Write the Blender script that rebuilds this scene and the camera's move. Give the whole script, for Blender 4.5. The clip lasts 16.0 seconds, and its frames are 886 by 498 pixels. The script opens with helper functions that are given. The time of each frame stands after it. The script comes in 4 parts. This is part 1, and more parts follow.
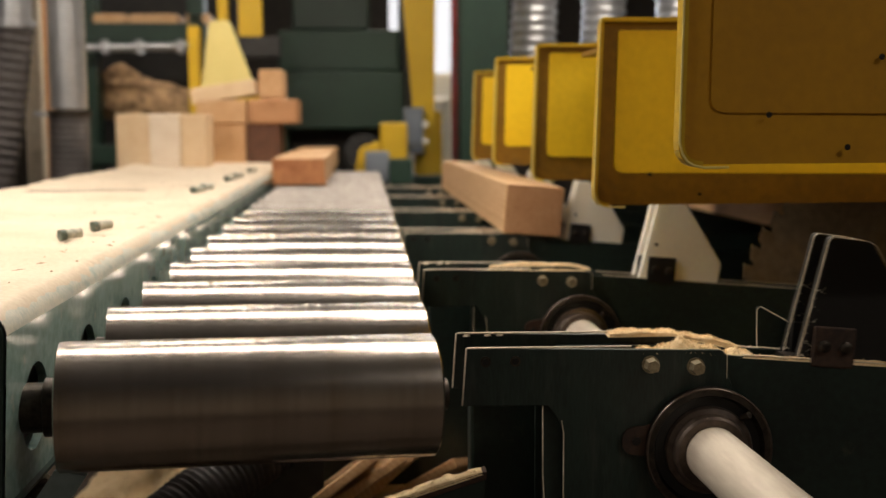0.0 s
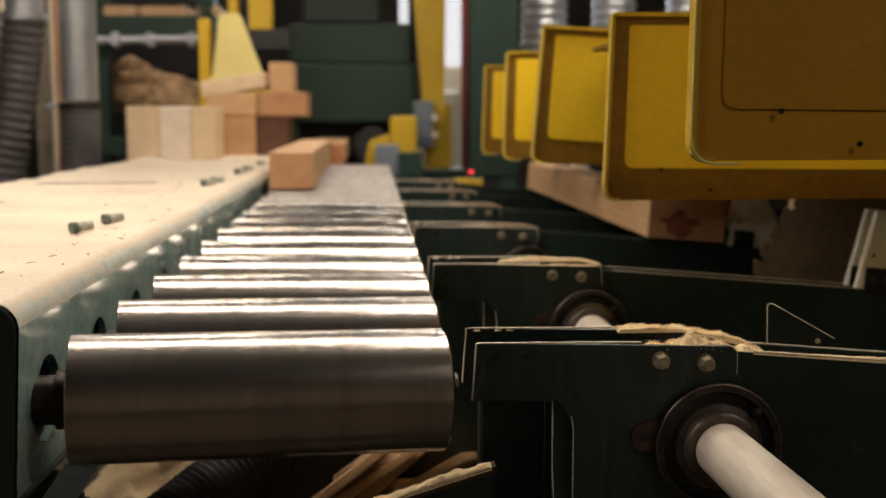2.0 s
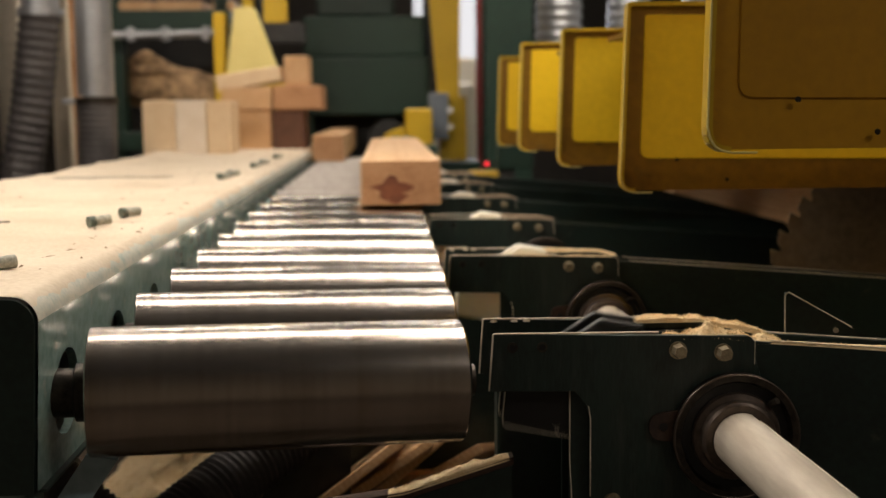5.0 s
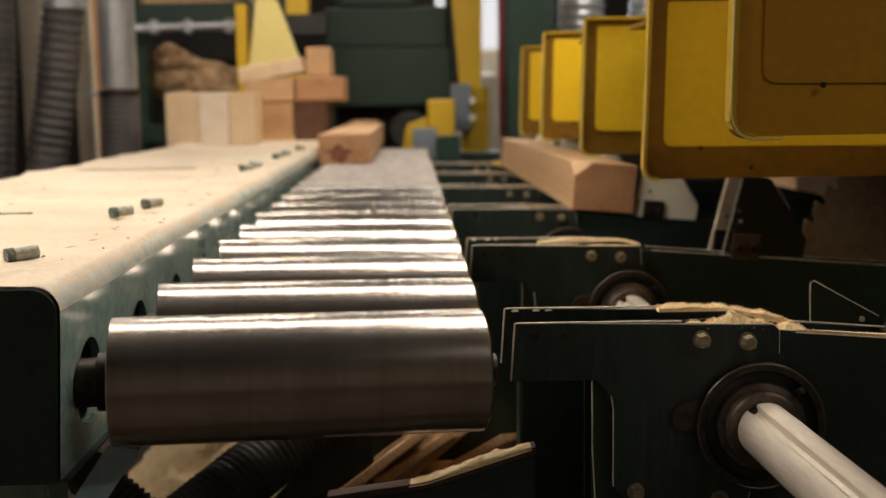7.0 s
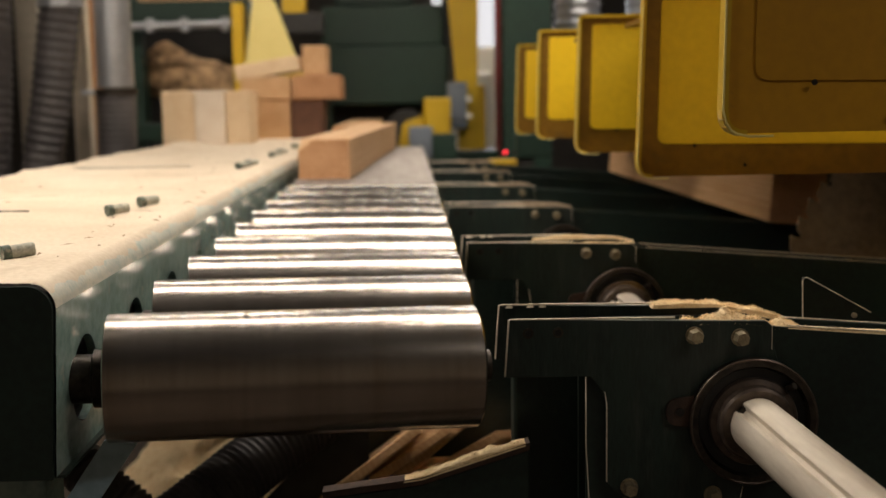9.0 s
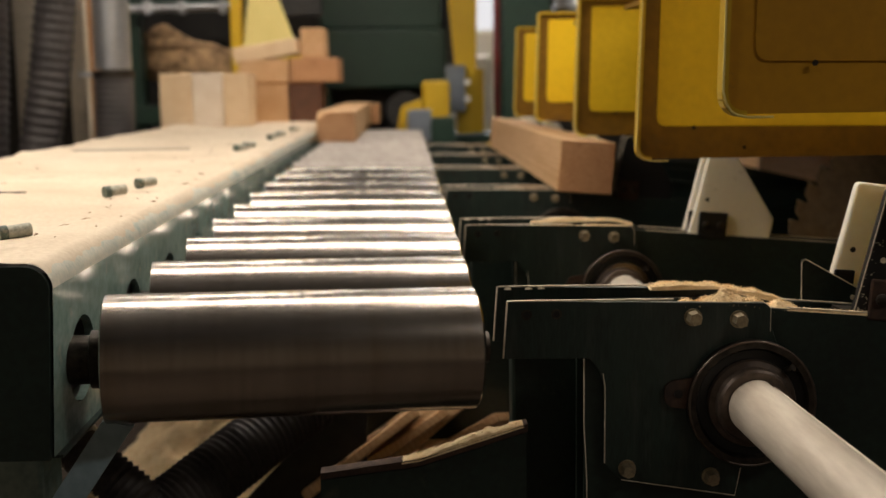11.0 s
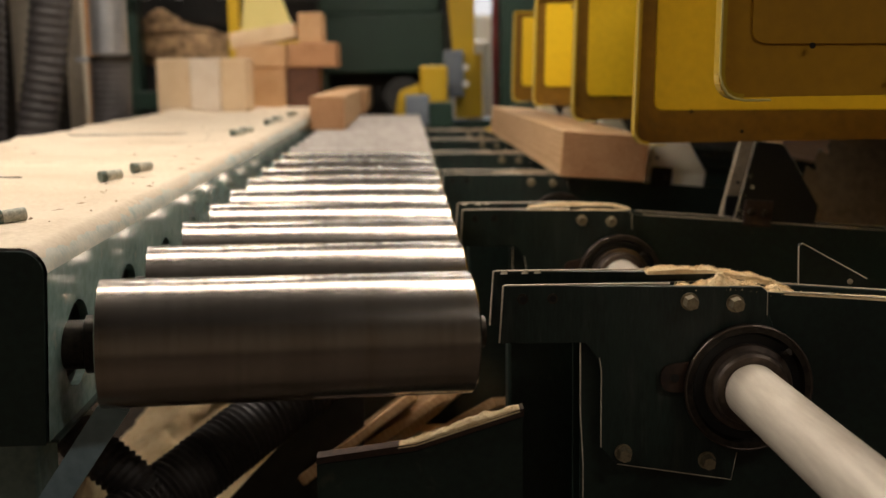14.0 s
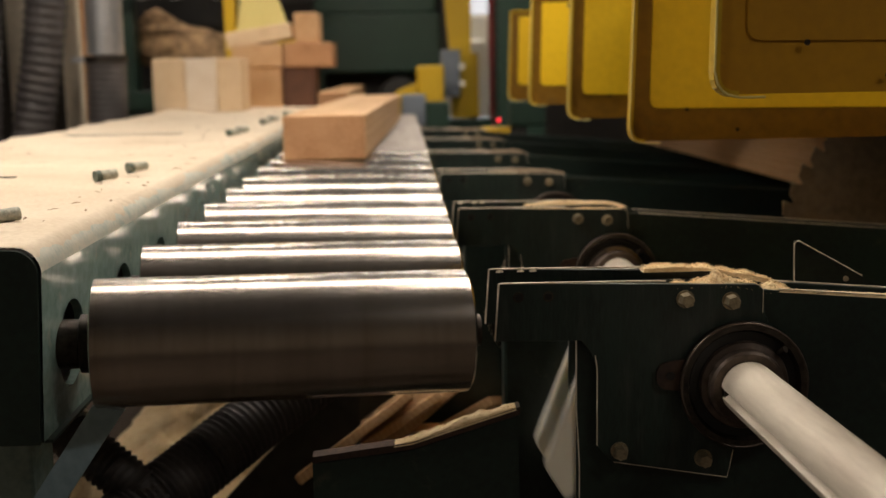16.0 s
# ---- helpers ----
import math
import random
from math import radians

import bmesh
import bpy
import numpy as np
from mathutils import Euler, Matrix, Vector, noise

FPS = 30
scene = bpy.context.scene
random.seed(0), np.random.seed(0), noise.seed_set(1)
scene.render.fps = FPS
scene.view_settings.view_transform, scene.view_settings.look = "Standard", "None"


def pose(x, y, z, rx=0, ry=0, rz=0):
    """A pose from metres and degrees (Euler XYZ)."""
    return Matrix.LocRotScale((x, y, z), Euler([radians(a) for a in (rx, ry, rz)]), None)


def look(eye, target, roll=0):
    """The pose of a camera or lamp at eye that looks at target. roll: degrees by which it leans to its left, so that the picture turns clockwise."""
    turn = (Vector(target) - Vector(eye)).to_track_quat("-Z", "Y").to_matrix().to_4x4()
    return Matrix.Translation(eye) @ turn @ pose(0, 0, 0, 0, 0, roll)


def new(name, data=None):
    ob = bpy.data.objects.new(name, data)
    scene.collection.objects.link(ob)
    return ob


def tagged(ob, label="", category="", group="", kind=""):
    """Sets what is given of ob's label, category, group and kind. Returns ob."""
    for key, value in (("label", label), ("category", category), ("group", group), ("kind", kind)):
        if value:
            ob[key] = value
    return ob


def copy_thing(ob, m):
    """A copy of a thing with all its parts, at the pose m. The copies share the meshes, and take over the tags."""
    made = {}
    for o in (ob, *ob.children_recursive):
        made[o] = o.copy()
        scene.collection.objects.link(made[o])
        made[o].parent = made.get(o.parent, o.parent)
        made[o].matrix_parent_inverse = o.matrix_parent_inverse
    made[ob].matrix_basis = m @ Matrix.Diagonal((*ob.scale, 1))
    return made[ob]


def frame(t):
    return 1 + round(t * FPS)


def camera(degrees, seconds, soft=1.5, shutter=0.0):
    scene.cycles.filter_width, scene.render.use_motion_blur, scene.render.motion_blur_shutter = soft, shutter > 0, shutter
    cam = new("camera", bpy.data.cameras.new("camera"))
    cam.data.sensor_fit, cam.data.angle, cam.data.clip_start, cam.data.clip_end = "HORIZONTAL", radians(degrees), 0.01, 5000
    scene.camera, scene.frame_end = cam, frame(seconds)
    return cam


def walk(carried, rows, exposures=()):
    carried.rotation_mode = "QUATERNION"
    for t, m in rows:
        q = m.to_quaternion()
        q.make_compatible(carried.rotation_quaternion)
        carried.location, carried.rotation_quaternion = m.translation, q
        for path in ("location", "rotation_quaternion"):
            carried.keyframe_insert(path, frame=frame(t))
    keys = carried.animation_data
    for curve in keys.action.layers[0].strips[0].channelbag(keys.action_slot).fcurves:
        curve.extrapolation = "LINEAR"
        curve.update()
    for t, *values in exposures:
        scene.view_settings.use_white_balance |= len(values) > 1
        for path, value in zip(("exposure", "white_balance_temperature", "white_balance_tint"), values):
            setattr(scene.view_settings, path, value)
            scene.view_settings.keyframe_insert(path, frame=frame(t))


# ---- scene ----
FOV = 42.82
cam = camera(FOV, 16.0, soft=1.5, shutter=0.4)
cam.data.dof.use_dof = True
cam.data.dof.focus_distance = 1.5
cam.data.dof.aperture_fstop = 3.8
cam.data.dof.aperture_blades = 7
PATH = [
    (0, (0.1570, -1.4877, 0.3557), (0.2955, 0.4965, 0.1468), -0.36),
    (0.5, (0.1561, -1.4876, 0.3562), (0.2906, 0.4967, 0.1456), -0.23),
    (1, (0.1556, -1.4883, 0.3572), (0.2844, 0.4959, 0.1416), -0.18),
    (1.5, (0.1541, -1.4873, 0.3587), (0.2813, 0.4967, 0.1404), -0.15),
    (2, (0.1546, -1.4885, 0.3582), (0.2773, 0.4955, 0.1374), -0.14),
    (2.5, (0.1543, -1.4886, 0.3577), (0.2759, 0.4950, 0.1329), -0.20),
    (3, (0.1534, -1.4886, 0.3589), (0.2742, 0.4939, 0.1239), -0.17),
    (3.5, (0.1545, -1.4912, 0.3593), (0.2696, 0.4916, 0.1239), -0.39),
    (4, (0.1539, -1.4926, 0.3591), (0.2638, 0.4907, 0.1255), -0.46),
    (6.5, (0.1547, -1.4831, 0.3523), (0.2169, 0.5019, 0.1161), -0.88),
    (7, (0.1569, -1.4827, 0.3521), (0.2104, 0.5011, 0.1040), -0.92),
    (7.5, (0.1586, -1.4864, 0.3513), (0.2102, 0.4972, 0.1008), -0.94),
    (8, (0.1569, -1.4896, 0.3507), (0.2134, 0.4938, 0.0999), -0.96),
    (8.5, (0.1567, -1.4899, 0.3524), (0.2165, 0.4932, 0.1000), -0.90),
    (9, (0.1603, -1.4905, 0.3507), (0.2191, 0.4928, 0.0999), -0.95),
    (11.5, (0.1601, -1.4846, 0.3459), (0.2222, 0.4943, 0.0629), -0.81),
    (12, (0.1594, -1.4825, 0.3457), (0.2222, 0.4963, 0.0621), -0.81),
    (12.5, (0.1613, -1.4814, 0.3440), (0.2218, 0.4974, 0.0602), -0.87),
    (13, (0.1625, -1.4791, 0.3424), (0.2214, 0.4986, 0.0505), -0.87),
    (13.5, (0.1630, -1.4795, 0.3426), (0.2243, 0.4968, 0.0418), -0.87),
    (14, (0.1642, -1.4825, 0.3435), (0.2272, 0.4933, 0.0398), -0.88),
    (14.5, (0.1646, -1.4838, 0.3427), (0.2285, 0.4920, 0.0391), -0.89),
    (15, (0.1672, -1.4789, 0.3407), (0.2309, 0.4970, 0.0381), -0.91),
    (15.5, (0.1649, -1.4772, 0.3411), (0.2322, 0.4985, 0.0375), -0.95),
    (16, (0.1670, -1.4806, 0.3409), (0.2347, 0.4950, 0.0370), -1.04),
]
walk(cam, [(t, look(e, g, r)) for t, e, g, r in PATH], [(0.0, 0.24), (1.0, 0.12), (1.5, 0.03), (3.5, -0.02), (16.0, -0.06)])

# ---- light: a dim mill hall with unseen tube fixtures added under the roof and daylight through a far doorway
world = bpy.data.worlds.new("hall_air")
scene.world = world
world.use_nodes = True
sky = world.node_tree.nodes.new("ShaderNodeTexSky")
sky.sky_type, sky.sun_disc, sky.sun_elevation, sky.sun_rotation = "NISHITA", False, radians(35), radians(200)
world.node_tree.links.new(sky.outputs[0], world.node_tree.nodes["Background"].inputs[0])
world.node_tree.nodes["Background"].inputs[1].default_value = 0.08


def area(name, x, y, z, sx, sy, watts, colour=(1, 0.88, 0.75), target=None):
    data = bpy.data.lights.new(name, "AREA")
    data.shape, data.size, data.size_y, data.energy, data.color = "RECTANGLE", sx, sy, watts, colour
    ob = new(name, data)
    ob.matrix_world = look((x, y, z), target or (x, y + 0.001, 0))
    return ob


# First tube follows the rollers' highlight; the others are unseen fill, placed for brightness
LAMPS = [(-0.3, 1.35, 2.4, 3.2, 49), (-1.6, 4.6, 2.9, 2.6, 70), (1.8, 4.6, 2.9, 2.4, 60), (0.2, 8.5, 3.2, 2.6, 50), (-2.1, 0.3, 2.3, 2.2, 60), (3.4, -2.4, 3.2, 2.2, 42), (1.7, 0.9, 3.0, 2.0, 34), (-3.2, -2.6, 3.2, 2.0, 26)]
for lx, ly, lz, ll, lw in LAMPS:
    area("tube_light", lx, ly, lz - 0.07, ll, 0.16, lw)
area("doorway_daylight", 1.1, 11.6, 1.2, 1.6, 2.6, 60, (0.9, 0.95, 1.0), (0.6, 4, 0.6))


# ---- materials
def material(name, base, dark=None, rough=0.5, metal=0.0, big=3.0, fine=60.0, mix=0.5, bump=0.1, stretch=(1, 1, 1), spots=None, coat=0.0, rvar=0.1):
    m = bpy.data.materials.new(name)
    m.use_nodes = True
    nt = m.node_tree
    N, L = nt.nodes, nt.links
    b = N["Principled BSDF"]
    tc = N.new("ShaderNodeTexCoord")
    mp = N.new("ShaderNodeMapping")
    mp.inputs["Scale"].default_value = stretch
    L.new(tc.outputs["Object"], mp.inputs[0])
    info = N.new("ShaderNodeObjectInfo")
    off = N.new("ShaderNodeVectorMath")
    off.operation = "MULTIPLY_ADD"
    off.inputs[1].default_value = (1, 1, 1)
    shift = N.new("ShaderNodeMath")
    shift.operation = "MULTIPLY"
    shift.inputs[1].default_value = 37.0
    L.new(info.outputs["Random"], shift.inputs[0])
    L.new(mp.outputs[0], off.inputs[0])
    L.new(shift.outputs[0], off.inputs[2])
    n1, n2 = N.new("ShaderNodeTexNoise"), N.new("ShaderNodeTexNoise")
    for n, s, d in ((n1, big, 5.0), (n2, fine, 4.0)):
        n.inputs["Scale"].default_value, n.inputs["Detail"].default_value = s, d
        L.new(off.outputs[0], n.inputs["Vector"])
    add = N.new("ShaderNodeMath")
    add.operation = "MULTIPLY_ADD"
    add.inputs[1].default_value = 0.45
    L.new(n2.outputs[0], add.inputs[0])
    sc = N.new("ShaderNodeMath")
    sc.operation = "MULTIPLY"
    sc.inputs[1].default_value = 0.55
    L.new(n1.outputs[0], sc.inputs[0])
    L.new(sc.outputs[0], add.inputs[2])
    ramp = N.new("ShaderNodeValToRGB")
    d = dark or tuple(c * (1 - mix) for c in base)
    ramp.color_ramp.elements[0].position, ramp.color_ramp.elements[1].position = 0.36, 0.6
    ramp.color_ramp.elements[0].color, ramp.color_ramp.elements[1].color = (*d, 1), (*base, 1)
    L.new(add.outputs[0], ramp.inputs[0])
    colour = ramp.outputs[0]
    if spots:
        tint, scale, low, high = spots
        n3 = N.new("ShaderNodeTexNoise")
        n3.inputs["Scale"].default_value, n3.inputs["Detail"].default_value, n3.inputs["Roughness"].default_value = scale, 8.0, 0.65
        L.new(off.outputs[0], n3.inputs["Vector"])
        r3 = N.new("ShaderNodeMapRange")
        r3.inputs[1].default_value, r3.inputs[2].default_value = low, high
        L.new(n3.outputs[0], r3.inputs[0])
        mx = N.new("ShaderNodeMix")
        mx.data_type = "RGBA"
        mx.inputs[7].default_value = (*tint, 1)
        L.new(r3.outputs[0], mx.inputs[0])
        L.new(colour, mx.inputs[6])
        colour = mx.outputs[2]
    L.new(colour, b.inputs["Base Color"])
    rr = N.new("ShaderNodeMapRange")
    rr.inputs[3].default_value, rr.inputs[4].default_value = rough + rvar, max(0.03, rough - rvar)
    L.new(add.outputs[0], rr.inputs[0])
    L.new(rr.outputs[0], b.inputs["Roughness"])
    b.inputs["Metallic"].default_value = metal
    b.inputs["Coat Weight"].default_value = coat
    if bump:
        bp = N.new("ShaderNodeBump")
        bp.inputs["Strength"].default_value, bp.inputs["Distance"].default_value = bump, 0.004
        L.new(add.outputs[0], bp.inputs["Height"])
        L.new(bp.outputs[0], b.inputs["Normal"])
    return m


def glow(name, colour, strength):
    m = bpy.data.materials.new(name)
    m.use_nodes = True
    b = m.node_tree.nodes["Principled BSDF"]
    b.inputs["Base Color"].default_value = (*colour, 1)
    b.inputs["Emission Color"].default_value = (*colour, 1)
    b.inputs["Emission Strength"].default_value = strength
    return m


STEEL = material("turned_steel", (0.53, 0.48, 0.435), (0.41, 0.36, 0.315), 0.245, 1.0, 1.6, 9, bump=0.0, rvar=0.02, stretch=(11, 0.6, 0.6), spots=((0.34, 0.27, 0.19), 1.1, 0.58, 0.8))
STEELDULL = material("dust_filmed_steel", (0.43, 0.39, 0.355), (0.33, 0.295, 0.265), 0.5, 0.8, 1.6, 9, bump=0.0, rvar=0.06, stretch=(11, 0.6, 0.6))
DARKSTEEL = material("oiled_steel", (0.075, 0.062, 0.05), (0.02, 0.018, 0.016), 0.45, 0.8, 12, 120, bump=0.15)
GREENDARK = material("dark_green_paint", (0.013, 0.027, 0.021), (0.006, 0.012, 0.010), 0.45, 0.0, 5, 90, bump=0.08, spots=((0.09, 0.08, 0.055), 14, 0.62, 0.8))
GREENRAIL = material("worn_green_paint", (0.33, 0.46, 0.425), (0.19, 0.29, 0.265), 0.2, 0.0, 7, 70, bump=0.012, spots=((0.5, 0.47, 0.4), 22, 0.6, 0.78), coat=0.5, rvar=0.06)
GREENMACH = material("machine_green_paint", (0.010, 0.037, 0.022), (0.006, 0.024, 0.015), 0.5, 0.0, 2, 40, bump=0.05)
GREENPLATE = material("streaked_dark_green_paint", (0.018, 0.034, 0.028), (0.007, 0.014, 0.012), 0.4, 0.0, 5, 70, bump=0.1, stretch=(5, 5, 0.7), spots=((0.055, 0.058, 0.05), 9, 0.52, 0.8))
FACEDUST = material("dusty_pusher_face", (0.42, 0.35, 0.26), (0.25, 0.2, 0.14), 0.7, 0.0, 14, 120, bump=0.2)
EDGE = material("dusty_bare_edge", (0.78, 0.7, 0.56), (0.5, 0.43, 0.32), 0.6, 0.1, 30, 200, bump=0.2)
MUSTARD = material("dark_mustard_paint", (0.25, 0.122, 0.005), (0.17, 0.082, 0.005), 0.45, 0.0, 3, 60, bump=0.06, spots=((0.12, 0.08, 0.03), 16, 0.62, 0.8))
YELLOW = material("yellow_paint", (0.62, 0.40, 0.015), (0.52, 0.33, 0.014), 0.42, 0.0, 3, 60, bump=0.05, spots=((0.25, 0.16, 0.04), 16, 0.66, 0.8))
YELLOWIN = material("bright_yellow_paint", (0.88, 0.57, 0.012), (0.78, 0.49, 0.010), 0.5, 0.0, 3, 60, bump=0.05)
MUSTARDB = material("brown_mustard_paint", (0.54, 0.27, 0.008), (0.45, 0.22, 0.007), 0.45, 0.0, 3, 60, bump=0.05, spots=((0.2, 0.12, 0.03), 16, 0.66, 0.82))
YELLOWPALE = material("pale_yellow_paint", (0.78, 0.66, 0.25), (0.7, 0.58, 0.2), 0.5, 0.0, 3, 60, bump=0.05)
BLACK = material("black_plastic", (0.006, 0.006, 0.006), (0.003, 0.003, 0.003), 0.5, 0.0, 12, 120, bump=0.1, spots=((0.14, 0.12, 0.09), 30, 0.68, 0.84))
WHITEP = material("white_plastic", (0.93, 0.88, 0.76), (0.88, 0.82, 0.70), 0.38, 0.0, 8, 90, bump=0.08, spots=((0.45, 0.36, 0.24), 18, 0.64, 0.82))
for _k, _v in (("Subsurface Weight", 0.5), ("Subsurface Scale", 0.02), ("Subsurface Radius", (1.0, 0.9, 0.75))):
    WHITEP.node_tree.nodes["Principled BSDF"].inputs[_k].default_value = _v
SHAFT = material("ground_shaft_steel", (0.66, 0.59, 0.49), (0.52, 0.45, 0.37), 0.5, 0.2, 8, 50, bump=0.02, stretch=(3, 0.35, 3), spots=((0.4, 0.32, 0.24), 5, 0.55, 0.8))
SAWDUST = material("sawdust", (0.90, 0.73, 0.46), (0.74, 0.53, 0.28), 0.9, 0.0, 40, 420, bump=0.8, spots=((0.62, 0.45, 0.25), 120, 0.56, 0.78))
DUSTED = material("sawdust_covered_sheet", (0.67, 0.575, 0.445), (0.54, 0.435, 0.31), 0.85, 0.0, 4, 120, bump=0.6, spots=((0.40, 0.30, 0.19), 8, 0.56, 0.78))
RUST = material("rusty_steel", (0.075, 0.04, 0.025), (0.03, 0.02, 0.016), 0.75, 0.2, 12, 120, bump=0.3)
BOLT = material("zinc_bolt", (0.42, 0.36, 0.24), (0.22, 0.18, 0.12), 0.4, 0.7, 60, 300, bump=0.1)
HOSEDARK = material("black_ribbed_hose", (0.05, 0.045, 0.045), (0.02, 0.018, 0.018), 0.55, 0.0, 6, 90, bump=0.1)
RINGSTEEL = material("brown_oiled_bearing_steel", (0.14, 0.108, 0.086), (0.06, 0.045, 0.038), 0.36, 0.6, 12, 90, bump=0.06)
STUDGREEN = material("dirty_green_stud_paint", (0.10, 0.135, 0.105), (0.03, 0.045, 0.035), 0.45, 0.0, 40, 220, bump=0.2, spots=((0.5, 0.42, 0.3), 60, 0.55, 0.7))
STUDDUST = material("dusty_stud_shank", (0.52, 0.49, 0.40), (0.20, 0.23, 0.19), 0.6, 0.0, 50, 240, bump=0.3, spots=((0.10, 0.12, 0.09), 70, 0.56, 0.7))
HOSE = material("grey_ribbed_hose", (0.090, 0.080, 0.078), (0.042, 0.037, 0.038), 0.5, 0.0, 6, 90, bump=0.1)
DUCT = material("galvanised_duct", (0.55, 0.56, 0.58), (0.42, 0.43, 0.45), 0.35, 0.7, 8, 60, bump=0.05)
BLADE = material("saw_blade_steel", (0.37, 0.28, 0.18), (0.23, 0.17, 0.11), 0.5, 0.45, 5, 50, bump=0.08, spots=((0.22, 0.13, 0.05), 5, 0.5, 0.72))
BLUE = material("blue_grey_paint", (0.42, 0.58, 0.66), (0.28, 0.42, 0.50), 0.4, 0.0, 7, 60, bump=0.08)
GREYP = material("grey_enamel", (0.19, 0.22, 0.26), (0.15, 0.17, 0.2), 0.45, 0.0, 5, 60, bump=0.05)
DARK = material("dark_hall_steel", (0.035, 0.033, 0.03), (0.015, 0.015, 0.015), 0.7, 0.0, 3, 30, bump=0.1)
WALLM = material("dusty_hall_cladding", (0.045, 0.036, 0.028), (0.025, 0.02, 0.016), 0.8, 0.0, 1.2, 20, bump=0.1)
PALEWALL = material("pale_reflector_wall", (0.32, 0.27, 0.21), (0.22, 0.18, 0.14), 0.8, 0.0, 0.8, 14, bump=0.05)
FLOORM = material("sawdust_strewn_concrete", (0.075, 0.055, 0.038), (0.035, 0.026, 0.02), 0.9, 0.0, 2.5, 60, bump=0.5)
FLECK = material("brown_splinters", (0.30, 0.2, 0.11), (0.15, 0.09, 0.05), 0.8)
BARK = material("bark", (0.66, 0.42, 0.22), (0.07, 0.035, 0.016), 0.9, 0.0, 5, 16, bump=1.0)


def timber_material(name, base, dark):
    """Sawn timber: long grain along y, growth rings seen on the ends."""
    m = material(name, base, dark, 0.62, 0.0, 3, 30, bump=0.12, stretch=(4, 0.35, 4))
    nt = m.node_tree
    N, L = nt.nodes, nt.links
    b = N["Principled BSDF"]
    old = b.inputs["Base Color"].links[0].from_socket
    tc = N.new("ShaderNodeTexCoord")
    mp = N.new("ShaderNodeMapping")
    mp.inputs["Location"].default_value = (-0.07, 0, 0.03)
    mp.inputs["Rotation"].default_value = (radians(90), 0, 0)
    L.new(tc.outputs["Object"], mp.inputs[0])
    wv = N.new("ShaderNodeTexWave")
    wv.wave_type, wv.rings_direction = "RINGS", "Z"
    wv.inputs["Scale"].default_value, wv.inputs["Distortion"].default_value = 26, 3.0
    wv.inputs["Detail"].default_value, wv.inputs["Detail Scale"].default_value = 3, 1.2
    L.new(mp.outputs[0], wv.inputs["Vector"])
    rg = N.new("ShaderNodeMapRange")
    rg.inputs[3].default_value, rg.inputs[4].default_value = 0.0, 0.35
    L.new(wv.outputs[1], rg.inputs[0])
    mx = N.new("ShaderNodeMix")
    mx.data_type, mx.blend_type = "RGBA", "MULTIPLY"
    mx.inputs[7].default_value = (0.72, 0.5, 0.32, 1)
    L.new(rg.outputs[0], mx.inputs[0])
    L.new(old, mx.inputs[6])
    L.new(mx.outputs[2], b.inputs["Base Color"])
    return m


FIR = timber_material("fir_timber", (0.68, 0.45, 0.25), (0.57, 0.35, 0.17))
FIRPALE = timber_material("pale_fir_timber", (0.82, 0.66, 0.45), (0.74, 0.56, 0.35))
FIRWHITE = timber_material("whitish_fir", (0.86, 0.78, 0.67), (0.76, 0.66, 0.53))
# Shade is put into this fir's colour, for one offcut under the boards
FIRSHADED = timber_material("shaded_fir", (0.15, 0.065, 0.035), (0.08, 0.035, 0.02))
FIREND = timber_material("fir_end_grain", (0.56, 0.32, 0.165), (0.42, 0.21, 0.095))
REDEND = material("red_stained_end_grain", (0.26, 0.085, 0.035), (0.10, 0.03, 0.018), 0.6, 0.0, 16, 80, bump=0.2)


# ---- mesh helpers
def box(bm, x0, x1, y0, y1, z0, z1, bevel=0.0, seg=2):
    vs = bmesh.ops.create_cube(bm, size=1)["verts"]
    for v in vs:
        v.co = Vector(((x0 + x1) / 2 + v.co.x * (x1 - x0), (y0 + y1) / 2 + v.co.y * (y1 - y0), (z0 + z1) / 2 + v.co.z * (z1 - z0)))
    if bevel:
        es = {e for v in vs for e in v.link_edges}
        bmesh.ops.bevel(bm, geom=list(es), offset=bevel, segments=seg, affect="EDGES", profile=0.5)
    return bm


def cyl(bm, p0, p1, r0, r1=None, seg=32, caps=True):
    p0, p1 = Vector(p0), Vector(p1)
    d = p1 - p0
    m = Matrix.Translation((p0 + p1) / 2) @ d.to_track_quat("Z", "Y").to_matrix().to_4x4()
    bmesh.ops.create_cone(bm, cap_ends=caps, segments=seg, radius1=r0, radius2=r0 if r1 is None else r1, depth=d.length, matrix=m)
    return bm


def lathe(bm, rings, axis="Y", centre=(0, 0, 0), seg=48):
    """Turn (radius, along) pairs about an axis."""
    loops = []
    for r, a in rings:
        loop = []
        for i in range(seg):
            t = 2 * math.pi * i / seg
            u, v = r * math.cos(t), r * math.sin(t)
            co = (u, a, v) if axis == "Y" else ((a, u, v) if axis == "X" else (u, v, a))
            loop.append(bm.verts.new(Vector(co) + Vector(centre)))
        loops.append(loop)
    for la, lb in zip(loops, loops[1:]):
        for i in range(seg):
            bm.faces.new((la[i], la[(i + 1) % seg], lb[(i + 1) % seg], lb[i]))
    return bm


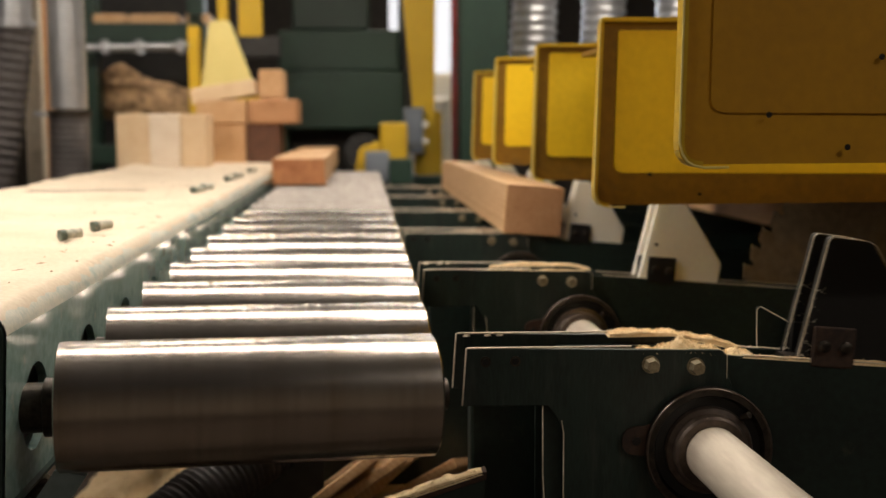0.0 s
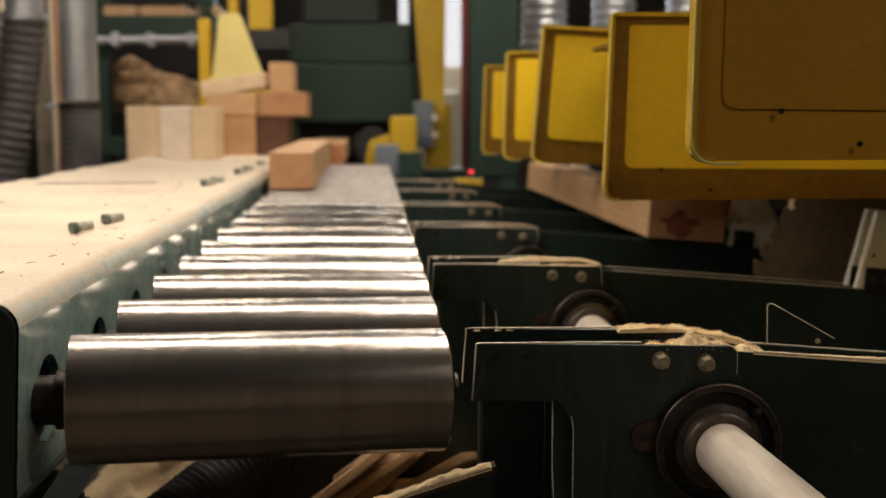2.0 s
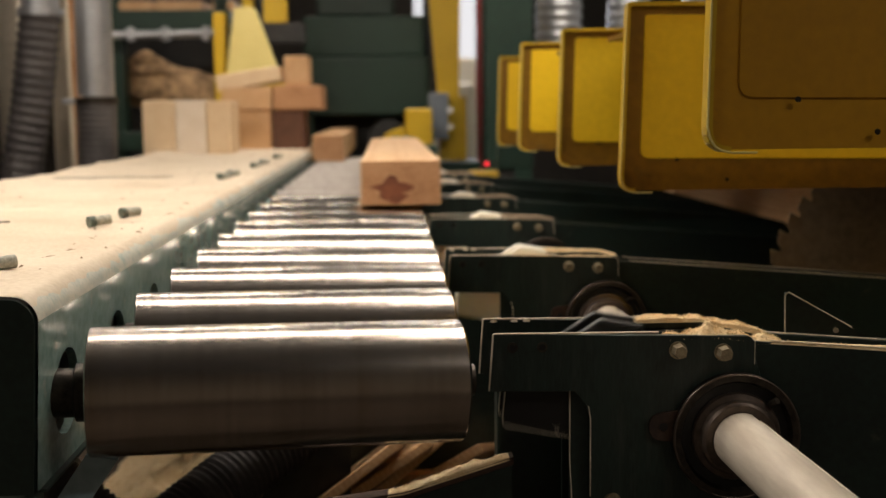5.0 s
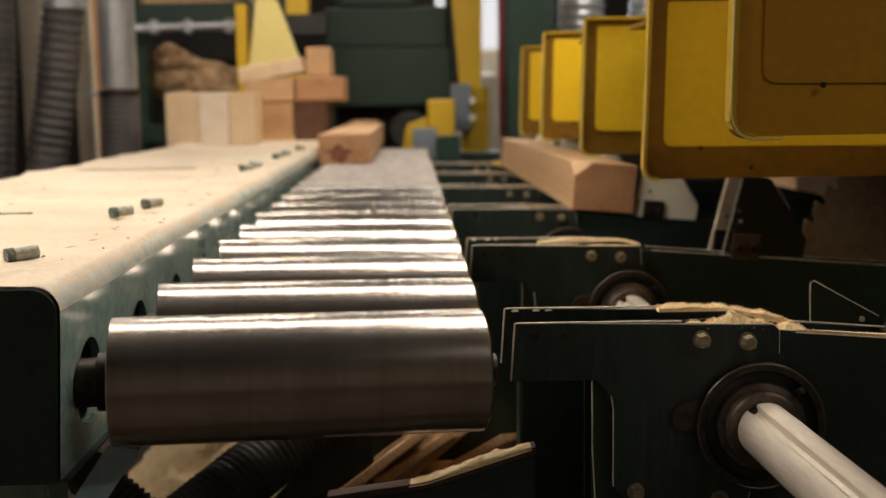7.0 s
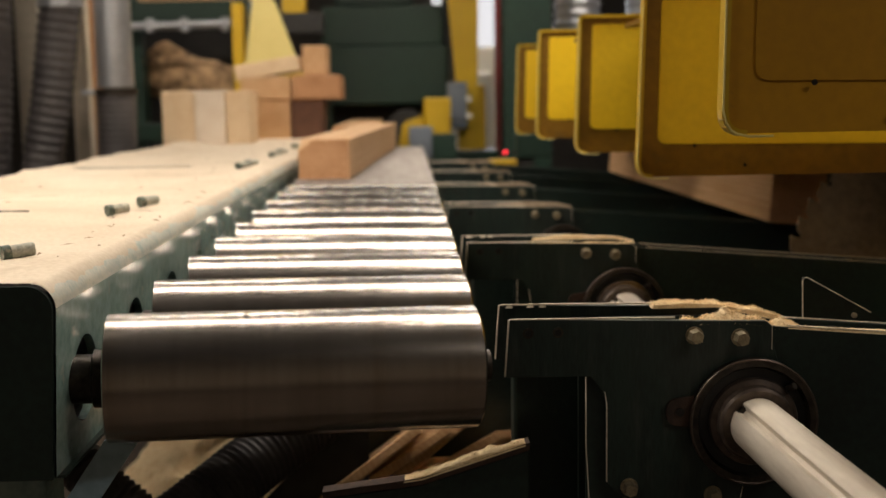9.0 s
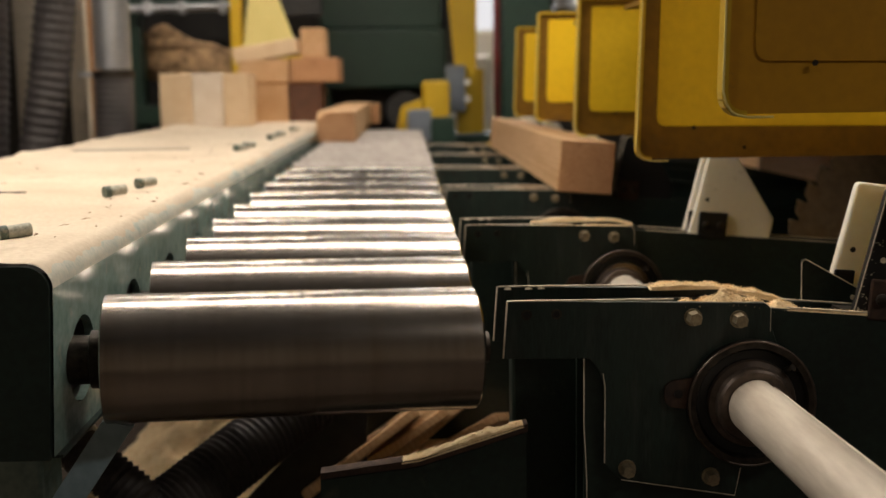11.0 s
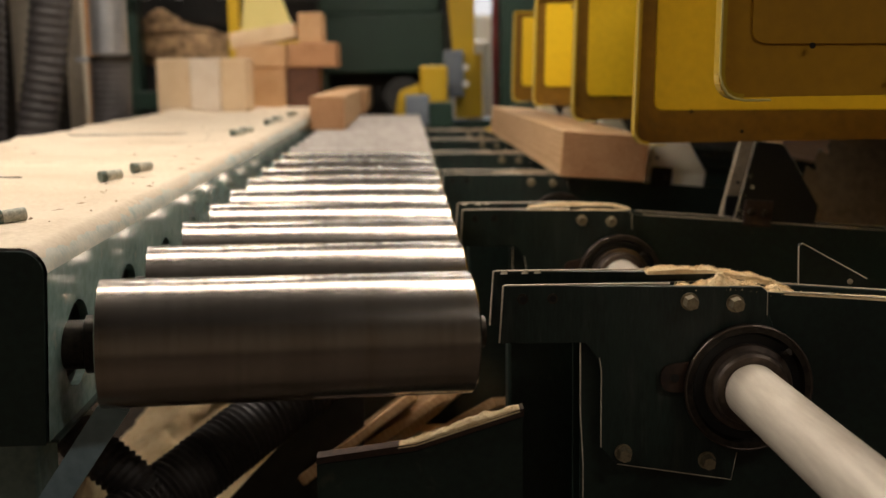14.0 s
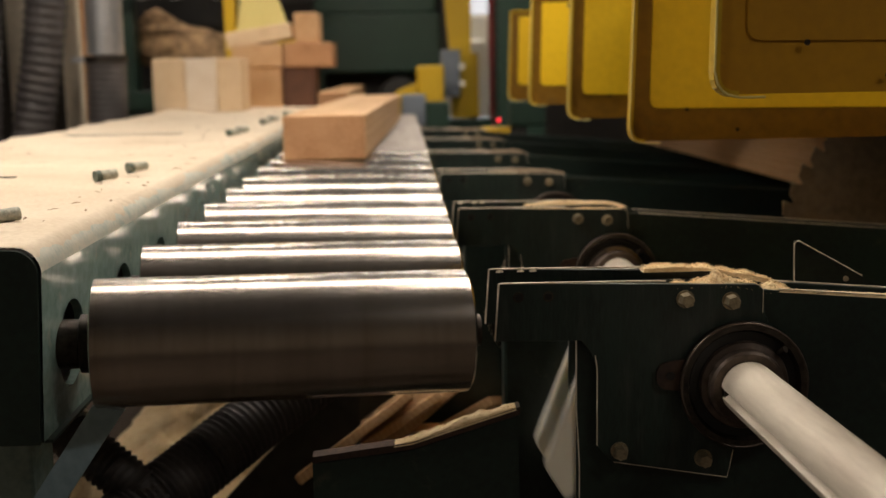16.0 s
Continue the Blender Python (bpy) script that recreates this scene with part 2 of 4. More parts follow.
def prism(bm, outline, y0, y1, bevel=0.0):
    """A plate: an outline in x and z, between two values of y."""
    vs = [bm.verts.new((x, y0, z)) for x, z in outline]
    f = bm.faces.new(vs)
    out = bmesh.ops.extrude_face_region(bm, geom=[f])
    for v in out["geom"]:
        if isinstance(v, bmesh.types.BMVert):
            v.co.y = y1
    bmesh.ops.recalc_face_normals(bm, faces=bm.faces)
    if bevel:
        es = [e for e in bm.edges if abs(e.verts[0].co.y - e.verts[1].co.y) < 1e-6]
        bmesh.ops.bevel(bm, geom=es, offset=bevel, segments=2, affect="EDGES", profile=0.5)
    return bm


def rounded(outline, radii, steps=5):
    """Round the corners of an outline."""
    out, n = [], len(outline)
    for i, (p, r) in enumerate(zip(outline, radii)):
        p = Vector(p)
        if not r:
            out.append(tuple(p))
            continue
        a, b = Vector(outline[i - 1]) - p, Vector(outline[(i + 1) % n]) - p
        r = min(r, a.length * 0.49, b.length * 0.49)
        a, b = p + a.normalized() * r, p + b.normalized() * r
        for k in range(steps + 1):
            t = k / steps
            out.append(tuple(a * (1 - t) ** 2 + p * 2 * t * (1 - t) + b * t * t))
    return out


def tube(bm, path, radius, seg=20, rib=0.0, pitch=0.03):
    """A hose along a path of points, ribbed where rib is given."""
    pts = [Vector(p) for p in path]
    fine = []
    for i in range(len(pts) - 1):
        p0, p1, p2, p3 = pts[max(i - 1, 0)], pts[i], pts[i + 1], pts[min(i + 2, len(pts) - 1)]
        steps = max(4, int((p2 - p1).length / (pitch / 4))) if rib else 10
        for k in range(steps):
            t = k / steps
            fine.append(0.5 * ((2 * p1) + (p2 - p0) * t + (2 * p0 - 5 * p1 + 4 * p2 - p3) * t * t + (3 * p1 - p0 - 3 * p2 + p3) * t ** 3))
    fine.append(pts[-1])
    loops, along, up = [], 0.0, Vector((0.13, 0.21, 0.97))
    for i, p in enumerate(fine):
        d = (fine[min(i + 1, len(fine) - 1)] - fine[max(i - 1, 0)]).normalized()
        if i:
            along += (p - fine[i - 1]).length
        side = d.cross(up).normalized()
        other = side.cross(d)
        r = radius + rib * math.sin(2 * math.pi * along / pitch)
        loops.append([bm.verts.new(p + r * (math.cos(a) * side + math.sin(a) * other)) for a in (2 * math.pi * j / seg for j in range(seg))])
    for la, lb in zip(loops, loops[1:]):
        for i in range(seg):
            bm.faces.new((la[i], la[(i + 1) % seg], lb[(i + 1) % seg], lb[i]))
    bm.faces.new(loops[0][::-1]), bm.faces.new(loops[-1])
    return bm


def part(name, bm, mat, parent=None, label="", smooth=None):
    bmesh.ops.recalc_face_normals(bm, faces=bm.faces)
    me = bpy.data.meshes.new(name)
    bm.to_mesh(me)
    bm.free()
    if smooth:
        me.shade_smooth()
        me.set_sharp_from_angle(angle=radians(smooth))
    me.materials.append(mat)
    ob = new(name, me)
    if parent:
        ob.parent = parent
    if label:
        ob["label"] = label
    return ob


def B():
    return bmesh.new()


def thing(name, label, category, at=(0, 0, 0), group="", kind=""):
    ob = new(name)
    ob.empty_display_size = 0.05
    ob.location = at
    return tagged(ob, label, category, group, kind)


def heap(bm, x0, x1, y0, y1, z, height, cell=0.008, seed=0.0, edge=0.3, rough=1.0):
    """A low heap of loose dust on a level."""
    nx, ny = max(3, int((x1 - x0) / cell)), max(3, int((y1 - y0) / cell))
    grid = []
    for j in range(ny + 1):
        row = []
        for i in range(nx + 1):
            u, v = i / nx, j / ny
            x, y = x0 + u * (x1 - x0), y0 + v * (y1 - y0)
            e = min(1, min(u, 1 - u, v, 1 - v) / edge)
            h = height * (e ** 0.7) * (0.45 + 0.8 * noise.noise((x * 14 + seed, y * 14, seed)) * rough + 0.45 * noise.noise((x * 60, y * 60 + seed, 1)) * rough + 0.18 * noise.noise((x * 170, y * 170 + seed, 4)) * rough + 0.25)
            row.append(bm.verts.new((x, y, z + max(h, 0.0) - (0.004 if e <= 0 else 0))))
        grid.append(row)
    for j in range(ny):
        for i in range(nx):
            bm.faces.new((grid[j][i], grid[j][i + 1], grid[j + 1][i + 1], grid[j + 1][i]))
    return bm


def crumbs(bm, count, spread=0.0015, seed=1):
    """Loose grains scattered on the faces of a heap."""
    rnd = random.Random(seed)
    faces = [f for f in bm.faces]
    spots = []
    for _ in range(count):
        f = rnd.choice(faces)
        spots.append((f.calc_center_median(), rnd.uniform(0.0005, 0.0016)))
    for p, r in spots:
        p = p + Vector((rnd.uniform(-1, 1), rnd.uniform(-1, 1), rnd.uniform(-0.1, 0.9))) * spread
        v = [bm.verts.new(p + Vector((rnd.uniform(-1, 1), rnd.uniform(-1, 1), rnd.uniform(-1, 1))).normalized() * r) for _ in range(4)]
        for a, c, d in ((0, 1, 2), (0, 2, 3), (0, 3, 1), (1, 3, 2)):
            bm.faces.new((v[a], v[c], v[d]))
    return bm


# ---- the hall
def hall():
    tagged(part("floor", box(B(), -9, 9, -6, 14, -1.1, -1.0), FLOORM), "grey concrete floor strewn with sawdust", "floor", kind="structure")
    for n, b in (("wall_north", (-9, 9, 13, 13.2, -1, 5)), ("wall_south", (-9, 9, -6.2, -6, -1, 5)), ("wall_west", (-9.2, -9, -6, 13, -1, 5)), ("wall_east", (9, 9.2, -6, 13, -1, 5))):
        if n == "wall_north":
            bm = B()
            for q in ((-9, 0.5, 13, 13.2, -1, 5), (1.9, 9, 13, 13.2, -1, 5), (0.5, 1.9, 13, 13.2, 2.6, 5)):
                box(bm, *q)
        else:
            bm = box(B(), *b)
        # South wall is out of view, made pale to lighten the rollers' reflections
        pale = n == "wall_south"
        tagged(part(n, bm, PALEWALL if pale else WALLM), "unseen hall wall, made pale to reflect in the rollers" if pale else "dusty dark metal cladding of the mill hall", "wall", kind="structure")
    tagged(part("ceiling", box(B(), -9, 9, -6, 13.2, 5, 5.2), WALLM), "dark steel roof deck of the mill hall", "ceiling", kind="structure")
    tagged(part("backdrop", box(B(), -2, 5, 16, 16.1, -1, 5), glow("bright_yard", (0.95, 0.93, 0.95), 0.8)), "bright overcast yard beyond the doorway", "backdrop", kind="structure")
    for lx, ly, lz, ll, lw in LAMPS:
        fx = thing("ceiling_light", "unseen long tube light fixture added under the roof", "light", (lx, ly, lz), "tube lights")
        part("housing", box(B(), -ll / 2, ll / 2, -0.1, 0.1, 0.0, 0.08, 0.01), GREYP, fx)
        part("tube", cyl(B(), (-ll / 2, -0.05, -0.03), (ll / 2, -0.05, -0.03), 0.02, seg=12), glow("lit_tube", (1, 0.93, 0.82), 9), fx, "lit fluorescent tube")
        part("tube", cyl(B(), (-ll / 2, 0.05, -0.03), (ll / 2, 0.05, -0.03), 0.02, seg=12), glow("lit_tube", (1, 0.93, 0.82), 9), fx, "lit fluorescent tube")
        for sx in (-0.4, 0.4):
            part("hanger", cyl(B(), (sx * ll, 0, 0.08), (sx * ll, 0, 5 - lz), 0.006, seg=8), DARKSTEEL, fx)


# ---- roller conveyor
PITCH, RR = 0.278, 0.084
RISE = 0.0065  # the bed climbs a little away from the near end
SKEW_DEG, DIP = 8.5, 1.36  # rollers stand askew, which drives the timbers against the rail


def rollers():
    first = thing("conveyor_roller", "bare turned steel conveyor roller with worn bands", "roller", (0, 0, 0), "conveyor rollers")
    shell = part("shell", lathe(B(), [(0.06, -0.239), (RR - 0.0015, -0.239), (RR, -0.2375), (RR, 0.2475), (RR - 0.003, 0.2505), (0.06, 0.2505)], "X", seg=96), STEEL, first, "brushed bare steel roller shell", 40)
    part("end_disc", cyl(B(), (-0.236, 0, 0), (-0.232, 0, 0), 0.0605, seg=40), DARKSTEEL, first)
    part("end_disc", cyl(B(), (0.242, 0, 0), (0.246, 0, 0), 0.0605, seg=40), DARKSTEEL, first)
    part("axle", lathe(B(), [(0.0, -0.335), (0.032, -0.335), (0.032, -0.258), (0.038, -0.256), (0.038, -0.236), (0.0, -0.236)], "X", seg=32), DARKSTEEL, first, "dark oily axle", 40)
    part("axle", lathe(B(), [(0.0, 0.246), (0.022, 0.246), (0.022, 0.27), (0.0, 0.272)], "X", seg=24), DARKSTEEL, first, "dark oily axle", 40)
    dull = shell.data.copy()
    dull.materials[0] = STEELDULL
    for i in range(1, 20):
        ob = copy_thing(first, pose(0, i * PITCH, RISE * i * PITCH, 0, DIP, SKEW_DEG) @ pose(0, 0, 0, 15 + 53 * i))
        if i > 8:  # the far ones carry a film of dust
            ob["label"] = "dull steel conveyor roller filmed with dust"
            for c in ob.children:
                if c.name.startswith("shell"):
                    c.data = dull
    first.matrix_basis = pose(0, 0, 0, 0, DIP, SKEW_DEG)


RX, RT = -0.270, 0.146


def side_table():
    """Green box rail beside the rollers, with a dust-covered sheet top."""
    rail = thing("conveyor_side_rail", "worn green steel side rail dusted with sawdust", "rail")
    rail.rotation_euler.x = RISE
    # face with a round hole at every roller
    bm = B()
    y0, y1, zb = -0.125, 5.6, -0.096
    r = 0.058
    for i in range(21):
        ya = y0 if i == 0 else (i - 0.5) * PITCH
        yb = (i + 0.5) * PITCH if i < 20 else y1
        c = (i * PITCH, 0.0)
        ring, frame_pts = [], []
        for k in range(24):
            a = 2 * math.pi * k / 24
            u, v = math.cos(a), math.sin(a)
            ring.append((c[0] + r * u, c[1] + r * v))
            tx = ((yb - c[0]) if u > 0 else (ya - c[0])) / u if abs(u) > 1e-6 else 1e9
            tz = ((RT - 0.03) if v > 0 else zb) / v if abs(v) > 1e-6 else 1e9
            t = min(tx, tz)
            frame_pts.append((c[0] + t * u, c[1] + t * v))
        rv = [bm.verts.new((RX, y, z)) for y, z in ring]
        fv = [bm.verts.new((RX, y, z)) for y, z in frame_pts]
        iv = [bm.verts.new((RX - 0.012, y, z)) for y, z in ring]
        for k in range(24):
            n = (k + 1) % 24
            bm.faces.new((rv[k], rv[n], fv[n], fv[k]))
            bm.faces.new((rv[k], iv[k], iv[n], rv[n]))
        for cy, cz in ((ya, zb), (yb, zb), (ya, RT - 0.03), (yb, RT - 0.03)):
            near = sorted(range(24), key=lambda k: (frame_pts[k][0] - cy) ** 2 + (frame_pts[k][1] - cz) ** 2)[:2]
            try:
                bm.faces.new((fv[near[0]], fv[near[1]], bm.verts.new((RX, cy, cz))))
            except ValueError:
                pass
    bmesh.ops.remove_doubles(bm, verts=bm.verts[:], dist=0.0008)
    for v in bm.verts:  # the face leans in towards its foot
        v.co.x -= 0.012 * (RT - 0.03 - v.co.z) / (RT - 0.03 - zb)
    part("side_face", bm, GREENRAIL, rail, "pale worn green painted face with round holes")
    # rounded shoulder
    bm = B()
    prof = [(RX - 0.03 + 0.03 * math.sin(a), RT - 0.03 + 0.03 * math.cos(a)) for a in (math.pi / 2 * k / 8 for k in range(9))]
    va = [bm.verts.new((x, y0, z)) for x, z in prof]
    vb = [bm.verts.new((x, y1, z)) for x, z in prof]
    for k in range(8):
        bm.faces.new((va[k], va[k + 1], vb[k + 1], vb[k]))
    part("shoulder", bm, material("dusted_green_shoulder", (0.62, 0.59, 0.49), (0.42, 0.46, 0.41), 0.6, 0.0, 14, 160, bump=0.4, spots=((0.27, 0.37, 0.34), 24, 0.55, 0.72)), rail, "rounded rail shoulder with thin dust", 60)
    end = [(RX - 0.015, zb), (RX - 0.003, RT - 0.03)] + [(x - 0.003, z) for x, z in prof[::-1]] + [(-1.02, RT - 0.002), (-1.02, zb)]
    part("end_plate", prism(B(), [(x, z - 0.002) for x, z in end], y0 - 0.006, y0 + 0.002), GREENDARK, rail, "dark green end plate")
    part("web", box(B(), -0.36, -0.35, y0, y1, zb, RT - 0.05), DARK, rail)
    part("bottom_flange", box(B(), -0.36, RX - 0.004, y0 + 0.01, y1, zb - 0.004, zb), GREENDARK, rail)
    # dust sheet: undulating top
    bm = B()
    nx, ny = 60, 420
    grid = []
    for j in range(ny + 1):
        row = []
        for i in range(nx + 1):
            x, y = -1.04 + (RX - 0.03 + 1.04) * i / nx, y0 + (y1 - y0) * j / ny
            wave = 0.007 * noise.noise((x * 5, y * 3, 0.3)) + 0.0025 * noise.noise((x * 26, y * 20, 2))
            lip = min(1.0, (RX - 0.03 - x) / 0.05)
            mound = 0.02 * max(0, 1 - abs(x + 0.98) / 0.16) * (0.6 + noise.noise((1, y * 4, 5)))
            row.append(bm.verts.new((x + (0.03 * noise.noise((0, y * 5, 7)) if i == 0 else 0), y, RT + wave * lip + mound + 0.001)))
        grid.append(row)
    for j, row in enumerate(grid):
        y = y0 + (y1 - y0) * j / ny
        reach = 0.35 + 0.5 * noise.noise((3, y * 6, 1)) + 0.5 * noise.noise((7, y * 31, 4))
        for k in range(1, 8):
            q = k / 7 * 1.1
            rad = 0.0312 + 0.0025 * max(-1.0, min(0.5, reach - q))
            row.append(bm.verts.new((RX - 0.03 + rad * math.sin(q), y, RT - 0.03 + rad * math.cos(q))))
    for j in range(ny):
        for i in range(nx + 7):
            bm.faces.new((grid[j][i], grid[j][i + 1], grid[j + 1][i + 1], grid[j + 1][i]))
    part("dusty_top", bm, DUSTED, rail, "sheet top under a cream coat of sawdust", 60)
    part("sheet_seam", box(B(), -0.98, -0.60, 0.785, 0.79, RT + 0.004, RT + 0.0065), DARK, rail, "dark narrow sheet joint")
    part("sheet_seam", box(B(), -0.98, -0.56, 2.3, 2.305, RT + 0.004, RT + 0.0065), DARK, rail, "dark narrow sheet joint")
    for k, (bx, by) in enumerate(((-0.395, 0.085), (-0.41, 0.695), (-0.392, 0.88), (-0.38, 2.16), (-0.372, 2.32), (-0.362, 2.9), (-0.36, 3.15), (-0.355, 3.7))):
        st = thing("loose_stud", "short green painted threaded stud lying on sawdust", "bolt", (bx, by, RT + 0.0125 + RISE * by), "studs on the rail")
        st.rotation_euler = (0, 0, radians(20 + 6 * (k % 3)))
        part("shank", cyl(B(), (0.0, 0, 0), (0.031, 0.011, 0.002), 0.0098, seg=16), STUDDUST, st, "dusty green shank", 40)
        part("head", cyl(B(), (-0.011, -0.003, -0.001), (0.0, 0, 0), 0.0112, seg=16), STUDGREEN, st, "green painted head", 40)
    bm, rnd = B(), random.Random(11)
    for _ in range(80):
        fx, fy = -0.29 - 0.6 * rnd.random() ** 1.6, 0.05 + 5.0 * rnd.random() ** 1.5
        fa, fl, fw = rnd.uniform(0, 3.1), rnd.uniform(0.003, 0.013), rnd.uniform(0.001, 0.003)
        u, w = Vector((math.cos(fa), math.sin(fa), 0.1)) * fl, Vector((-math.sin(fa), math.cos(fa), 0)) * fw
        c = Vector((fx, fy, RT + 0.0075 + 0.007 * noise.noise((fx * 5, fy * 3, 0.3)) * min(1.0, (RX - 0.03 - fx) / 0.05)))
        vs = [bm.verts.new(c + p) for p in (u, w, -u, -w, Vector((0, 0, fw)))]
        for k in range(4):
            bm.faces.new((vs[k], vs[(k + 1) % 4], vs[4]))
        bm.faces.new(vs[3::-1])
    tagged(part("splinter_scatter", bm, FLECK, rail, "scattered brown splinters in the dust"), kind="stuff")
    # legs and diagonal brace below
    part("brace", prism(B(), [(-0.248, -0.08), (-0.208, -0.088), (-0.375, -0.33), (-0.42, -0.33)], -0.03, -0.018), BLUE, rail, "blue-grey flat steel brace")
    for y in (0, 2.5, 5.0):
        leg = part("leg", box(B(), -0.43, -0.35, y + 0.03, y + 0.12, -1.0 - RISE * y, -0.118, 0.006), GREENRAIL, rail, "green steel post")
        part("foot", box(B(), -0.46, -0.32, y, y + 0.15, -1.0 - RISE * y, -0.985 - RISE * y), DARK, leg)


# ---- transfer arms with chain lugs
AY, AP, NARMS = 0.017, 0.88, 6
SKEW = -0.010  # sideways offset from arm to arm
CX, CZ, RS, SLOPE, RUN = 0.635, -0.085, 0.124, 4.8, 2.97
BX, BZ = 0.628, -0.0865  # shaft and bearings
TX, TZ = CX + RUN * math.cos(radians(SLOPE)), CZ - RUN * math.sin(radians(SLOPE))


def bolt(parent, x, y, z, r=0.0108, mat=None):
    bm = B()
    cyl(bm, (x, y, z), (x, y - 0.003, z), r * 1.14, seg=20)
    vs = bmesh.ops.create_cone(bm, cap_ends=True, segments=6, radius1=r, radius2=r * 0.84, depth=0.016, matrix=Matrix.Translation((x, y - 0.011, z)) @ pose(0, 0, 0, 90, 13))["verts"]
    return part("bolt", bm, mat or BOLT, parent, "tarnished zinc hexagon bolt")


def bare_edge(parent, pts, y, r=0.0014):
    """One continuous strip of bare metal along a plate's edge."""
    bm, loops = B(), []
    for i, (x, z) in enumerate(pts):
        a, b = pts[max(i - 1, 0)], pts[min(i + 1, len(pts) - 1)]
        d = Vector((b[0] - a[0], 0, b[1] - a[1])).normalized()
        n = Vector((-d.z, 0, d.x))
        loops.append([bm.verts.new(Vector((x, y, z)) + r * (math.cos(t) * n + math.sin(t) * Vector((0, 1, 0)))) for t in (math.pi / 3 * j for j in range(6))])
    for la, lb in zip(loops, loops[1:]):
        for j in range(6):
            bm.faces.new((la[j], la[(j + 1) % 6], lb[(j + 1) % 6], lb[j]))
    bm.faces.new(loops[0]), bm.faces.new(loops[-1])
    return part("bare_edge", bm, EDGE, parent, "pale bare metal edge")


def arm():
    a = thing("transfer_arm", "dark green steel transfer arm with chain guide plates", "transfer arm", (0, AY, 0), "transfer arms")
    sl = math.tan(radians(SLOPE))
    head = rounded([(0.293, 0.061), (0.287, -0.019), (0.405, -0.021), (0.427, -0.05), (0.427, -0.17), (0.445, -0.193), (0.61, -0.222), (0.618, -0.18), (0.70, -0.1), (0.655, 0.02), (0.655, 0.044), (0.647, 0.052)],
                   [0.004, 0, 0.0, 0.02, 0.0, 0.02, 0, 0, 0.02, 0.01, 0, 0.004])
    for dy in (0.0, 0.093):
        part("head_plate", prism(B(), head if dy == 0 else [(x - 0.006, z + 0.004) for x, z in head], dy, dy + 0.010, 0.0012), GREENPLATE, a, "dark green head plate with chipped bare edges")
        ox, oz = (0, 0) if dy == 0 else (-0.006, 0.004)
        bare_edge(a, [(0.287 + ox, -0.018 + oz), (0.293 + ox, 0.0605 + oz), (0.297 + ox, 0.0612 + oz), (0.52 + ox, 0.0595 + oz)], dy + 0.0005)
        bare_edge(a, [(0.424, -0.042), (0.427, -0.06), (0.427, -0.17)], dy + 0.0005, 0.001)
        top = lambda x: 0.050 - (x - 0.6) * sl
        body = [(0.40, -0.022), (0.40, -0.4), (TX + 0.1, -0.62), (TX + 0.1, top(TX + 0.1)), (0.672, top(0.672) - 0.003), (0.64, 0.044), (0.56, 0.046), (0.43, 0.046)]
        yb = dy + 0.0115 if dy == 0 else dy - 0.0115
        part("beam_plate", prism(B(), body, yb, yb + 0.010, 0.001), GREENDARK, a, "long dark green beam plate")
        if dy == 0:
            bare_edge(a, [(0.40, -0.022), (0.40, -0.12), (0.404, -0.2), (0.404, -0.4)], yb + 0.0005, 0.0011)
            bare_edge(a, [(0.6475, 0.0515), (0.6545, 0.0445), (0.6545, 0.012)], dy, 0.0006)
            bare_edge(a, [(0.45, -0.1945), (0.61, -0.2215), (0.6175, -0.182)], dy, 0.0007)
    part("spacer", box(B(), 0.404, 0.427, 0.012, 0.02, -0.109, -0.105), RUST, a)
    # post that carries the arm
    part("post", box(B(), 0.312, 0.44, 0.146, 0.2, -1.0, -0.024, 0.005), GREENDARK, a, "dark green square post")
    led = B()
    prism(led, [(0.324, -0.133), (0.324, -0.122), (0.17, -0.170), (0.03, -0.187), (0.03, -0.196), (0.17, -0.180)], 0.035, 0.062)
    part("ledge", led, RUST, a, "rusty sloping ledge")
    part("gusset", prism(B(), [(0.322, -0.135), (0.17, -0.182), (0.03, -0.198), (0.03, -0.42), (0.322, -0.42)], 0.037, 0.06), GREENDARK, a)
    bm = heap(B(), 0.10, 0.275, 0.034, 0.06, 0.0, 0.009, 0.0025, 4.0)
    for v in bm.verts:
        x = 0.045 + v.co.x
        zz = -0.169 + (x - 0.17) * (0.048 / 0.154) if x > 0.17 else -0.169 + (x - 0.17) * (0.017 / 0.14)
        v.co.x, v.co.z = x, v.co.z + zz
    part("ledge_dust", crumbs(bm, 500, 0.0015, 8), SAWDUST, a, "sawdust along the ledge")
    # bearing
    part("bearing_flange", lathe(B(), [(0.045, -0.004), (0.074, -0.004), (0.078, -0.014), (0.086, -0.014), (0.0885, -0.010), (0.0885, 0.0)], "Y", (BX, 0, BZ), 64), DARKSTEEL, a, "dark round bearing flange", 40)
    part("flange_lip", lathe(B(), [(0.0855, -0.0142), (0.0872, -0.0152), (0.0888, -0.0142), (0.0888, -0.0105)], "Y", (BX, 0, BZ), 64), RINGSTEEL, a, "thin worn lip", 60)
    part("bearing_seat", lathe(B(), [(0.0, -0.005), (0.074, -0.005)], "Y", (BX, 0, BZ), 48), BLACK, a)
    part("inner_ring", lathe(B(), [(0.034, -0.028), (0.048, -0.03), (0.0515, -0.027), (0.053, -0.016), (0.060, -0.013), (0.0615, -0.010), (0.0615, -0.004)], "Y", (BX, 0, BZ), 48), RINGSTEEL, a, "oily inner bearing ring", 40)
    part("grease_nipple", cyl(B(), (BX + 0.045, -0.012, BZ + 0.045), (BX + 0.052, -0.022, BZ + 0.052), 0.005, seg=10), DARKSTEEL, a)
